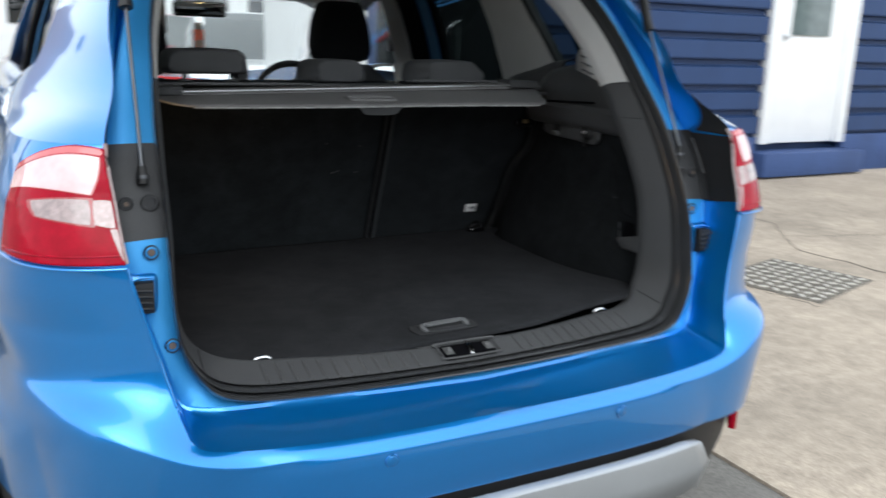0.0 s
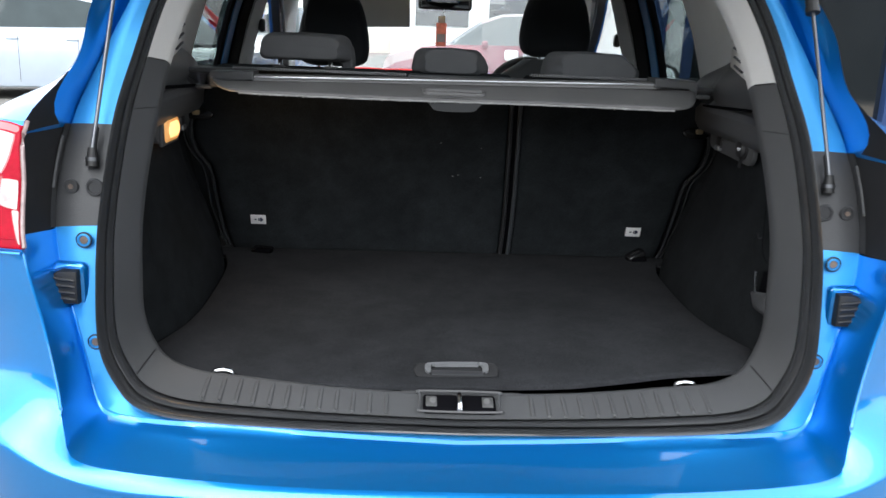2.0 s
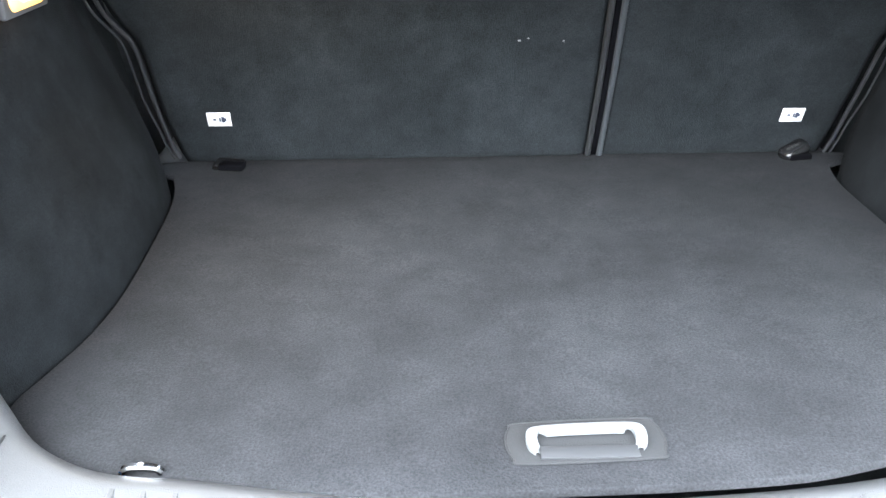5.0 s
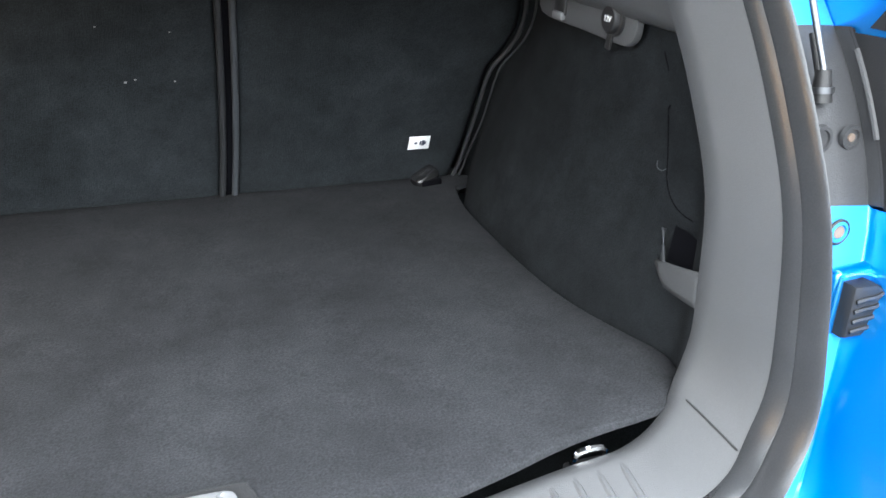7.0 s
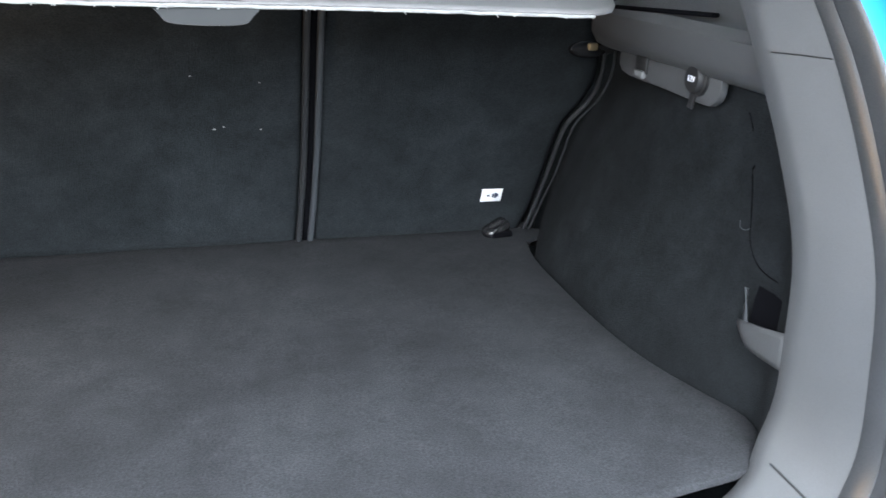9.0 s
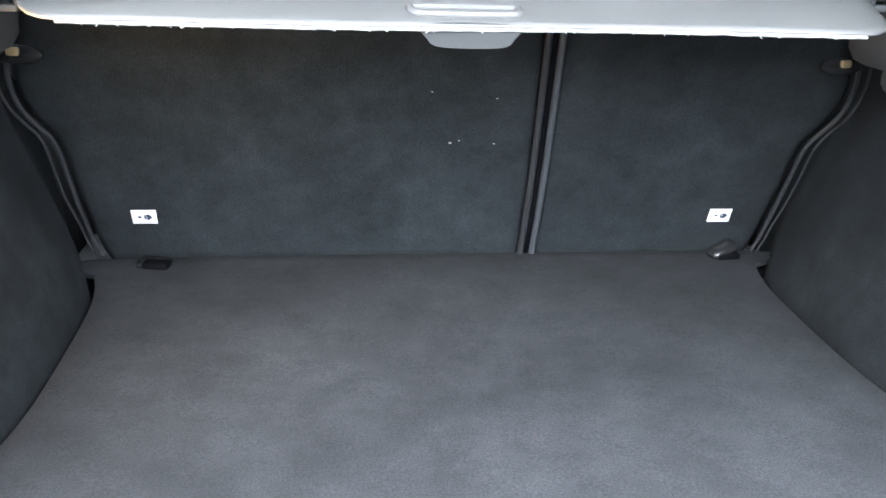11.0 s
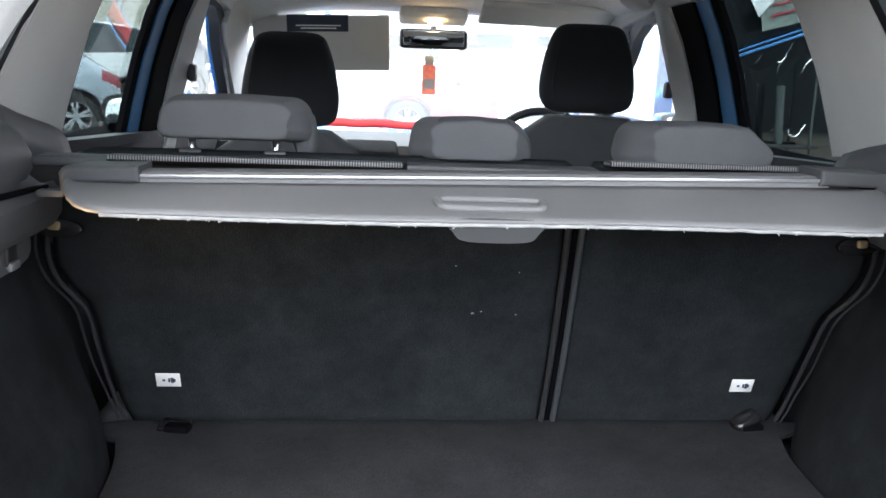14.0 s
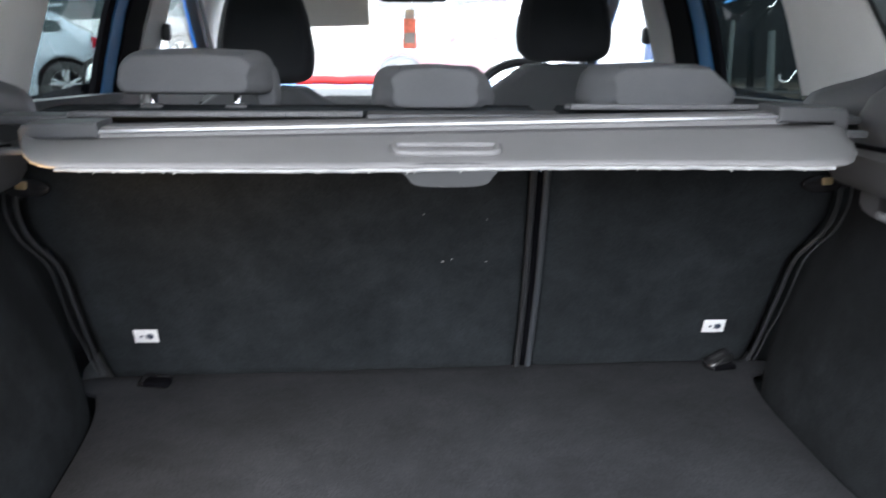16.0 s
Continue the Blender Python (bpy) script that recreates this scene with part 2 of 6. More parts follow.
def tube(path, r, n=8, bm=None, flat=1.0):
    """A round bar along points."""
    pts = [Vector(p) for p in path]
    rows = []
    for i, p in enumerate(pts):
        d = (pts[min(i + 1, len(pts) - 1)] - pts[max(i - 1, 0)]).normalized()
        up = Vector((0, 0, 1)) if abs(d.z) < 0.9 else Vector((0, 1, 0))
        s = d.cross(up).normalized()
        u = s.cross(d)
        rows.append([p + s * r * math.cos(a) + u * r * flat * math.sin(a) for a in [2 * math.pi * k / n for k in range(n)]])
    b = grid(rows, bm, closed=True)
    b.verts.ensure_lookup_table()
    m = len(b.verts) - n * len(rows)
    b.faces.new([b.verts[m + k] for k in range(n)])
    b.faces.new([b.verts[len(b.verts) - 1 - k] for k in range(n)])
    return b


def spline(pts, per=4, closed=False):
    """Smooth line through points."""
    p = [Vector(q) for q in pts]
    n = len(p)
    out = []
    for i in range(n if closed else n - 1):
        a, b, c, d = ((p[(i + k) % n] for k in (-1, 0, 1, 2)) if closed else (p[max(i - 1, 0)], p[i], p[i + 1], p[min(i + 2, n - 1)]))
        for k in range(per):
            t = k / per
            out.append(0.5 * (2 * b + (c - a) * t + (2 * a - 5 * b + 4 * c - d) * t * t + (3 * b - a - 3 * c + d) * t ** 3))
    if not closed:
        out.append(p[-1])
    return out


def lathe(profile, n=32, axis="X"):
    """Turned shape: profile of (radius, along)."""
    rows = []
    for r, h in profile:
        rows.append([Vector((h, r * math.cos(a), r * math.sin(a))) for a in [2 * math.pi * k / n for k in range(n)]])
    b = grid(rows, closed=True)
    if axis == "Y":
        b.transform(pose(0, 0, 0, 0, 0, 90))
    if axis == "Z":
        b.transform(pose(0, 0, 0, 0, -90, 0))
    return b


def slab(outline, lo, hi, r=0.0, bm=None):
    """A plate with the outline (x, y) from z lo to hi."""
    b = bmesh.new()
    f = b.faces.new([b.verts.new((x, y, lo)) for x, y in outline])
    e = bmesh.ops.extrude_face_region(b, geom=[f])
    bmesh.ops.translate(b, vec=(0, 0, hi - lo), verts=[v for v in e["geom"] if isinstance(v, bmesh.types.BMVert)])
    if r:
        bmesh.ops.recalc_face_normals(b, faces=b.faces)
        top = [ed for ed in b.edges if all(abs(v.co.z - hi) < 1e-6 for v in ed.verts)]
        bmesh.ops.bevel(b, geom=top, offset=r, segments=2, profile=0.5, affect="EDGES")
    return b if bm is None else merge(bm, b)


def interp(z, table):
    return float(np.interp(z, [a for a, _ in table], [b for _, b in table]))


def mirror(pts):
    """The loop of a half outline (x >= 0, from the bottom to the top) with its mirror image."""
    return list(pts) + [Vector((-p[0], p[1], p[2])) for p in reversed(pts[1:-1])]


GRADE = 0.012  # the car park rises ahead


def ground_z(y):
    return GRADE * y


# ---- the ground ----
ASPHALT = mat("worn_asphalt", (0.155, 0.147, 0.134), 0.9, 0, 0.22, 0.8, 0.30, 110, 0.6, mid=0.16, mid_scale=7)
CONCRETE = mat("weathered_concrete", (0.34, 0.285, 0.225), 0.9, 0, 0.2, 1.2, 0.25, 120, 0.8, mid=0.2, mid_scale=14)
GRAVELLY = mat("gritty_worn_surface", (0.222, 0.195, 0.160), 0.95, 0, 0.22, 1.3, 0.30, 110, 0.9, mid=0.22, mid_scale=16)
LINE = mat("worn_white_road_paint", (0.46, 0.44, 0.40), 0.8, 0, 0.45, 7.0, 0.35, 60)
IRON = mat("pale_worn_iron", (0.46, 0.43, 0.38), 0.75, 0.1, 0.4, 9.0)


def strip(name, outline, up, material, label="", category="", kind="structure"):
    b = bmesh.new()
    f = b.faces.new([b.verts.new((x, y, ground_z(y) + up)) for x, y in outline])
    e = bmesh.ops.extrude_face_region(b, geom=[f])
    bmesh.ops.translate(b, vec=(0, 0, -0.03), verts=[v for v in e["geom"] if isinstance(v, bmesh.types.BMVert)])
    return tagged(part(name, b, material, smooth=False), label, category, kind=kind)


rows = []
span = [-600, -200, -60, -20, -8, -3, 0, 3, 8, 20, 60, 200, 600]
for y in span:
    rows.append([(x, y, ground_z(y)) for x in span])
tagged(part("ground", grid(rows), ASPHALT), "worn grey asphalt of the car park", "ground", kind="structure")
strip("pavement_right", [(1.22, -12), (14, -12), (14, 4.72), (1.22, 4.72)], 0.012, CONCRETE, "weathered pale concrete apron before the building", "pavement")
strip("pavement_left", [(-14, -12), (-.95, -12), (-.95, 4.0), (-14, 4.3)], 0.010, GRAVELLY, "rough worn surface strewn with grit", "pavement")


# ---- the blue car ----
car = thing("car", "bright blue metallic family car with its tailgate raised, boot empty", "car")

# Half outlines round the boot opening, bottom middle to top middle: rubber seal, trim edge, painted flange, body edge.
SEAL_OUT = [(0.000, -0.154, 0.678), (0.203, -0.149, 0.679), (0.366, -0.140, 0.681), (0.466, -0.136, 0.689), (0.521, -0.127, 0.704), (0.552, -0.116, 0.735),
            (0.575, -0.106, 0.781), (0.584, -0.092, 0.841), (0.586, -0.064, 0.958), (0.585, -0.018, 1.055), (0.582, 0.042, 1.152), (0.571, 0.110, 1.240),
            (0.557, 0.182, 1.333), (0.530, 0.256, 1.423), (0.482, 0.329, 1.502), (0.403, 0.375, 1.547), (0.252, 0.390, 1.566), (0.000, 0.401, 1.570)]
TRIM_IN = [(0.000, -0.076, 0.707), (0.202, -0.065, 0.711), (0.363, -0.043, 0.717), (0.445, -0.036, 0.723), (0.505, -0.010, 0.734), (0.539, 0.018, 0.758),
           (0.556, 0.024, 0.804), (0.559, 0.029, 0.862), (0.558, 0.040, 0.965), (0.556, 0.088, 1.063), (0.550, 0.143, 1.151), (0.544, 0.197, 1.230),
           (0.528, 0.264, 1.320), (0.499, 0.335, 1.405), (0.450, 0.401, 1.475), (0.370, 0.441, 1.515), (0.231, 0.456, 1.535), (0.000, 0.460, 1.540)]
FLANGE = [(0.000, -0.167, 0.667), (0.204, -0.162, 0.673), (0.367, -0.155, 0.680), (0.489, -0.149, 0.683), (0.563, -0.136, 0.687), (0.590, -0.121, 0.704),
          (0.608, -0.110, 0.770), (0.629, -0.094, 0.839), (0.661, -0.066, 0.953), (0.669, -0.020, 1.052), (0.660, 0.044, 1.150), (0.636, 0.110, 1.239),
          (0.607, 0.175, 1.329), (0.575, 0.245, 1.420), (0.525, 0.315, 1.510), (0.440, 0.365, 1.565), (0.270, 0.384, 1.590), (0.000, 0.394, 1.600)]
EDGE = [(0.000, -0.275, 0.637), (0.204, -0.274, 0.638), (0.367, -0.268, 0.642), (0.507, -0.259, 0.650), (0.581, -0.251, 0.665), (0.601, -0.231, 0.699),
        (0.617, -0.206, 0.760), (0.640, -0.186, 0.850), (0.669, -0.170, 0.965), (0.678, -0.134, 1.057), (0.682, -0.096, 1.146), (0.648, 0.027, 1.232),
        (0.641, 0.099, 1.331), (0.618, 0.190, 1.420), (0.570, 0.275, 1.520), (0.470, 0.340, 1.580), (0.290, 0.365, 1.610), (0.000, 0.375, 1.625)]
PER = 5
S_OUT, T_IN, FL, ED = (spline(k, PER) for k in (SEAL_OUT, TRIM_IN, FLANGE, EDGE))
LAST = len(S_OUT) - 1
OUTWARD = Vector((0, -1, 0.35)).normalized()


def between(a, b, f, proud=0.0):
    return [p.lerp(q, f) + OUTWARD * proud for p, q in zip(a, b)]


def frame_strip(profile, lo, hi):
    """Rows across the boot frame over a stretch of the half outline; profile of (fraction from seal to trim edge, proud)."""
    return [between(S_OUT[lo:hi + 1], T_IN[lo:hi + 1], f, n) for f, n in profile]


def both_sides(name, maker, material, parent, label=""):
    for sx in (1, -1):
        b = maker()
        b.transform(Matrix.Diagonal((sx, 1, 1, 1)))
        part(name, b, material, parent, label)


# rubber seal all round
prof = [(-.12, .0), (-.10, .012), (-.06, .022), (-.01, .024), (.04, .021), (.07, .012), (.085, -.006), (.115, -.008), (.128, .003), (.140, .011), (.165, .0140), (.215, .0145), (.262, .0130), (.285, .007), (.294, -.004), (.298, -.014)]
rows = [mirror(r) for r in frame_strip(prof, 0, LAST)]
part("door_seal", grid(rows, closed=True), RUBBER, car, "black rubber seal round the boot opening")

# sill trim with ribs, side trims, pale pillar trims
SEAM = 4 * PER + 3
WAIST = 10 * PER + 5
trim_prof = [(.322, -.014), (.326, .004), (.330, .0085), (.338, .0105), (.348, .0100), (.36, .0098), (.45, .0096), (.7, .0080), (.93, .0055), (.975, .0048), (.996, .002), (1.0, -.003), (.985, -.014), (.93, -.026)]
rows = [list(reversed([Vector((-p.x, p.y, p.z)) for p in r[1:]])) + r for r in frame_strip(trim_prof, 0, SEAM)]
sill = part("sill_trim", grid(rows), PLASTIC, car, "grained grey plastic loading sill with ribs")
both_sides("side_trim", lambda: grid(frame_strip(trim_prof, SEAM, WAIST)), PLASTIC, car, "grained grey plastic boot side trim")
both_sides("upper_pillar_trim", lambda: grid(frame_strip(trim_prof, WAIST, LAST - 6)), LIGHT_TRIM, car, "pale grey plastic pillar trim")
rows = [list(r) + [Vector((-p.x, p.y, p.z)) for p in reversed(r[:-1])] for r in frame_strip(trim_prof, LAST - 6, LAST)]
part("header_trim", grid(rows), LIGHT_TRIM, car)
for sx in (1, -1):
    line = [Vector((sx * r[0].x, r[0].y, r[0].z)) for r in frame_strip([(f, n + .0006) for f, n in trim_prof[5:9]], SEAM, SEAM)]
    part("trim_joint", tube(line, .0013, 6), PLASTIC_DARK, sill)
    line = [Vector((sx * r[0].x, r[0].y, r[0].z)) for r in frame_strip([(f, n + .0006) for f, n in trim_prof[5:10]], 10 * PER, 10 * PER)]
    part("trim_joint", tube(line, .0009, 6), PLASTIC_DARK, sill)
    line = [Vector((sx * r[0].x, r[0].y, r[0].z)) for r in frame_strip([(f, n + .0006) for f, n in trim_prof[5:9]], WAIST, WAIST)]
    part("trim_joint", tube(line, .0013, 6), PLASTIC_DARK, sill)
    for k in range(12):
        x = 0.122 + k * 0.0275
        at = min(range(SEAM), key=lambda q: abs(S_OUT[q].x - x))
        a, c = S_OUT[at], T_IN[at]
        line = [Vector((sx * x, (a + (c - a) * f).y, (a + (c - a) * f).z)) + OUTWARD * n for f, n in ((.36, .0070), (.385, .0132), (.42, .0128), (.50, .0108), (.70, .0090), (.86, .0066), (.92, .0030))]
        part("rib", tube(line, .0040, 6, flat=.6), PLASTIC, sill)

# striker recess in the sill
zs = lambda y: .7035 + .30 * (y + .105)  # slope of the sill
part("striker_recess", box((0.122, 0.044, 0.012), (0, -0.106, zs(-.106) - .0015), 0.007, (16, 0, 0), seg=3), MATT_BLACK, sill, "black recess round the striker")
rim = [(-.063, -.082), (.063, -.082), (.066, -.090), (.066, -.120), (.060, -.130), (-.060, -.130), (-.066, -.120), (-.066, -.090)]
ring = spline([(x, y, zs(y) + .005) for x, y in rim], 4, True)
part("recess_rim", tube(ring + ring[:1], .0022, 6), PLASTIC, sill)
part("recess_lip", box((.205, .010, .006), (.004, -.070, .7055), .0028, (16, 0, 0)), PLASTIC, sill)
part("striker", tube(spline([(0.0, -0.126, zs(-.126) + .001), (0.0, -0.122, zs(-.122) + .010), (0.0, -0.096, zs(-.096) + .010), (0.0, -0.090, zs(-.090) + .001)], 4), 0.0045), CHROME, sill, "steel striker loop")
for sx in (1, -1):
    plate = part("striker_plate", box((0.019, 0.026, 0.006), (sx * 0.047, -0.106, zs(-.106) + .003), 0.002, (16, 0, 0)), STRIKER_STEEL, sill, "dull steel striker plate")
    part("plate_screw", rod((sx * .045, -.106, zs(-.106) + .005), (sx * .045, -.108, zs(-.106) + .0075), .0055, n=12), STRIKER_STEEL, plate)

# lashing rings
for sx in (1, -1):
    ring = tube(spline([(sx * .41 - .02, 0.0, .700), (sx * .41 - .017, -.001, .716), (sx * .41 - .008, -.002, .722), (sx * .41 + .008, -.002, .722),
                        (sx * .41 + .017, -.001, .716), (sx * .41 + .02, 0.0, .700)], 4), 0.0042)
    ring.transform(Matrix.Translation((0, -.014, -.006)))
    ring = part("lashing_ring", ring, CHROME, car, "bright steel lashing ring")
    part("ring_seat", box((.054, .016, .008), (sx * .41, -.016, .697), .003), PLASTIC_DARK, ring, "black plastic ring seat")

# painted flange and step up to the body edge
P0, P1 = 8 * PER + 1, 9 * PER + 4          # the black seam panel between these
lower = lambda lo, hi: [between(S_OUT[lo:hi + 1], FL[lo:hi + 1], f, n) for f, n in ((-.06, -.030), (0.0, -.006), (.5, 0), (.92, 0), (1.0, -.003))]


def step_rows(lo, hi):
    rows = lower(lo, hi)
    for f, n in ((.10, -.012), (.25, -.016), (.6, -.010), (.85, -.006), (.95, -.002), (1.0, 0.0)):
        rows.append(between(FL[lo:hi + 1], ED[lo:hi + 1], f, n))
    return rows


twin = lambda rows: [list(reversed([Vector((-p.x, p.y, p.z)) for p in r[1:]])) + r for r in rows]
part("boot_flange", grid(twin(lower(0, P0))), JAMB, car, "flat light blue steel flange round the boot opening")
part("boot_surround", grid(twin(step_rows(0, P0)[4:])), PAINT, car, "glossy blue step between flange and bumper")
both_sides("seam_panel", lambda: grid(lower(P0, P1) + [between(FL[P0:P1 + 1], ED[P0:P1 + 1], .10, .004)]), BLACK_TRIM, car, "matt grey seam panel beside the tail lamp")
both_sides("seam_foam", lambda: grid([between(FL[P0:P1 + 1], ED[P0:P1 + 1], f, n) for f, n in ((.08, .003), (.14, .001), (.22, -.010), (.6, -.008), (.95, -.002), (1.0, 0.0))]), FOAM, car, "black foam filler beside the lamp")
for sx in (1, -1):
    ridge = [Vector((sx * p.x, p.y, p.z)) for p in between(FL[P0 + 3:P1], ED[P0 + 3:P1], .09, .002)]
    part("seam_ridge", tube(ridge, .0035, 8), BLACK_TRIM, car)
both_sides("pillar_flange", lambda: grid(lower(P1, LAST)), JAMB, car, "flat light blue pillar flange")
FOLD = ((0, -.003), (.06, -.016), (.14, -.024), (.34, -.026), (.46, -.020), (.52, -.008), (.58, -.004), (.72, -.007), (.88, -.007), (.95, -.002), (1.0, 0.0))
both_sides("pillar_gutter", lambda: grid([between(FL[P1:LAST + 1], ED[P1:LAST + 1], f, n) for f, n in FOLD]), PAINT, car, "blue folded gutter of the pillar")
rise = lambda k: .20 + .66 * ((k - P1) / 5) ** .8
both_sides("foam_top", lambda: grid([[FL[k].lerp(ED[k], rise(k) + (1 - rise(k)) * g) + OUTWARD * (.010 - .007 * g * g) for k in range(P1, P1 + 6)] for g in (0, .3, .7, 1)]), FOAM, car)

# outer body: level contours through the body edge
WIDE = [(.28, .87), (.36, .90), (.5, .912), (.66, .915), (.8, .897), (.9, .877), (.955, .862), (1.05, .845), (1.142, .815), (1.22, .766), (1.29, .724), (1.42, .667), (1.52, .622), (1.6, .55)]
POWER = [(.28, 3.6), (.7, 4.0), (.85, 5.0), (.955, 7.0), (1.05, 8.0), (1.142, 8.0), (1.23, 5.0), (1.33, 3.5)]
Y0 = 0.62


def resample(pts, n):
    """n + 1 points evenly along a line of points."""
    d = [0.0]
    for p, q in zip(pts, pts[1:]):
        d.append(d[-1] + (q - p).length)
    out = []
    for s in np.linspace(0, d[-1], n + 1):
        i = min(max(int(np.searchsorted(d, s)), 1), len(d) - 1)
        f = (s - d[i - 1]) / max(d[i] - d[i - 1], 1e-9)
        out.append(pts[i - 1].lerp(pts[i], f))
    return out


def round_corner(z, x0, y0):
    """A fine line from (x0, y0) round the rear corner to the side at height z."""
    w, k = interp(z, WIDE), interp(z, POWER)
    d = (Y0 - y0) / (1 - (x0 / w) ** k) ** (1 / k)
    a0 = math.asin((x0 / w) ** (k / 2))
    line = [Vector((w * math.sin(a) ** (2 / k), Y0 - d * max(math.cos(a), 0) ** (2 / k), z)) for a in [a0 + (math.pi / 2 - a0) * (j / 240) for j in range(241)]]
    f = min(1, max(0, (z - 1.142) / .07))
    if f == 0:
        return line
    # above the lamp the wing leaves the edge at a crease and runs forward along the side
    f = f * f * (3 - 2 * f)
    cx, cy = x0 + (w - x0) * .72, y0 + (Y0 - y0) * .30
    line = resample(line, 240)
    return [p.lerp(Vector(((1 - s) ** 2 * x0 + 2 * s * (1 - s) * cx + s * s * w, (1 - s) ** 2 * y0 + 2 * s * (1 - s) * cy + s * s * Y0, z)), f) for p, s in zip(line, np.linspace(0, 1, 241))]


def contour(z, x0, y0, n=44, tail=(0.75, 0.95)):
    return resample(round_corner(z, x0, y0), n) + [Vector((interp(z, WIDE), y, z)) for y in tail]


def split_corner(p, y_end, n):
    """The lamp's share of the contour through p, and the body's share ahead of it."""
    line = round_corner(p.z, p.x, p.y)
    i = next(k for k, q in enumerate(line) if q.y > y_end)
    return resample(line[:i + 1], n), resample(line[i:], 14) + [Vector((interp(p.z, WIDE), y, p.z)) for y in (0.75, 0.95)]


LAMP_LO, LAMP_HI, LAMP_Y = 8 * PER, 10 * PER, 0.0
LEDGE = .745            # height of the crease over the bumper's ledge
fine_edge = resample(ED[:LAMP_LO + 1], 240)
crease = next(k for k, p in enumerate(fine_edge) if p.z >= LEDGE)
both_sides("quarter_panel", lambda: grid([split_corner(p, LAMP_Y, 28)[1] for p in ED[LAMP_LO:LAMP_HI + 1]]), PAINT, car)
both_sides("lamp_pocket", lambda: grid([[q + Vector((-.0005, .0015, 0)) for q in split_corner(p, LAMP_Y + .01, 20)[0]] for p in ED[LAMP_LO:LAMP_HI + 1]]), PAINT, car)


def wing_line(p):
    """Body line at the height of p, cut off above the waist where the quarter glass begins."""
    line = contour(p.z, p.x, p.y)
    end = interp(p.z, [(1.16, .95), (1.25, .54), (1.60, .62)])
    keep = [q for q in line if q.y < end]
    a, c = keep[-1], next((q for q in line if q.y >= end), line[-1])
    if c.y > a.y:
        keep.append(a.lerp(c, min(1, (end - a.y) / (c.y - a.y))))
    return resample(keep, 24)


both_sides("rear_wing", lambda: grid([wing_line(p) for p in ED[LAMP_HI:15 * PER + 1]]), PAINT, car)

# bumper: a ledge round the boot opening that widens at the corners, a rounded edge, and the face below it
top = fine_edge[crease]


def corner_row(p):
    """A level line of the corner from p round to the side and forward."""
    line = round_corner(p.z, p.x, p.y)
    near = [q for q in line if q.y < .02]
    ahead = [Vector((float(np.interp(y, [q.y for q in line], [q.x for q in line])), y, p.z)) for y in (.12, .30, .50)]
    return resample(near, 26) + ahead + [Vector((interp(p.z, WIDE), y, p.z)) for y in (.75, .95)]


crest = corner_row(top)[:27]
OUT_EDGE = [(0, .292, .6215), (.2, .292, .6225), (.4, .294, .625), (.52, .301, .6265), (.60, .320, .649), (.67, .338, .681), (.73, .347, .710), (.775, .342, .732), (.808, .322, .745)]
w = interp(.70, WIDE)
edge = [Vector((x, Y0 - (Y0 + yr) * (1 - (x / w) ** 4) ** .25, z)) for x, yr, z in OUT_EDGE]
edge = resample(spline(edge + [crest[-1]], 8), 400)
cut = next(k for k, p in enumerate(edge) if p.x > .70)
inner = resample(fine_edge[:crease + 1], 44) + crest[1:]
outer = resample(edge[:cut + 1], 44) + resample(edge[cut:], 26)[1:]
side = corner_row(top)[27:]


def face_point(p, z, yr):
    """The point of the bumper's face under p, at height z; at the corners the face keeps to the ledge's edge."""
    if p.y >= Y0 - .1:
        return Vector((interp(z, WIDE), p.y, z))
    k, wz = interp(z, POWER), interp(z, WIDE)
    own = (Y0 - p.y) / max(.3, 1 - (p.x / w) ** 4) ** .25 - Y0
    yr = max(yr, min(own, .350) - .10 * max(0, p.z - .03 - z))
    a = math.atan((p.x / wz * (Y0 + yr) / (Y0 - p.y)) ** (k / 2))
    return Vector((wz * math.sin(a) ** (2 / k), Y0 - (Y0 + yr) * math.cos(a) ** (2 / k), z))


rows = []
for f in (0, .06, .14, .24, .36, .5, .64, .78, .9, 1):
    rows.append([p.lerp(q, f) + Vector((0, -.5, 1)) * (.05 * (p - q).length * math.sin(math.pi * f)) for p, q in zip(inner, outer)] + side)
line = outer + side
for drop, yr in ((.004, .2955), (.010, .2980), (.036, .2995)):
    rows.append([p.lerp(face_point(p, p.z - drop, yr), min(1, (p - q).length / .02)) - Vector((0, 0, drop * (1 - min(1, (p - q).length / .02)))) for p, q in zip(line, inner + [s - Vector((0, .02, 0)) for s in side])])
for t, yr in ((.3, .2998), (.55, .2996), (.8, .298), (1, .295)):
    rows.append([face_point(p, p.z - .036 + (.505 - p.z + .036) * t, yr) for p in line])
full = [list(reversed([Vector((-p.x, p.y, p.z)) for p in r[1:]])) + r for r in rows]
b = grid(full)
corner = [corner_row(p) for p in resample(fine_edge[crease:], 24)]
grid(corner, b)
grid([[Vector((-p.x, p.y, p.z)) for p in r] for r in corner], b)
bmesh.ops.remove_doubles(b, verts=b.verts, dist=.0006)
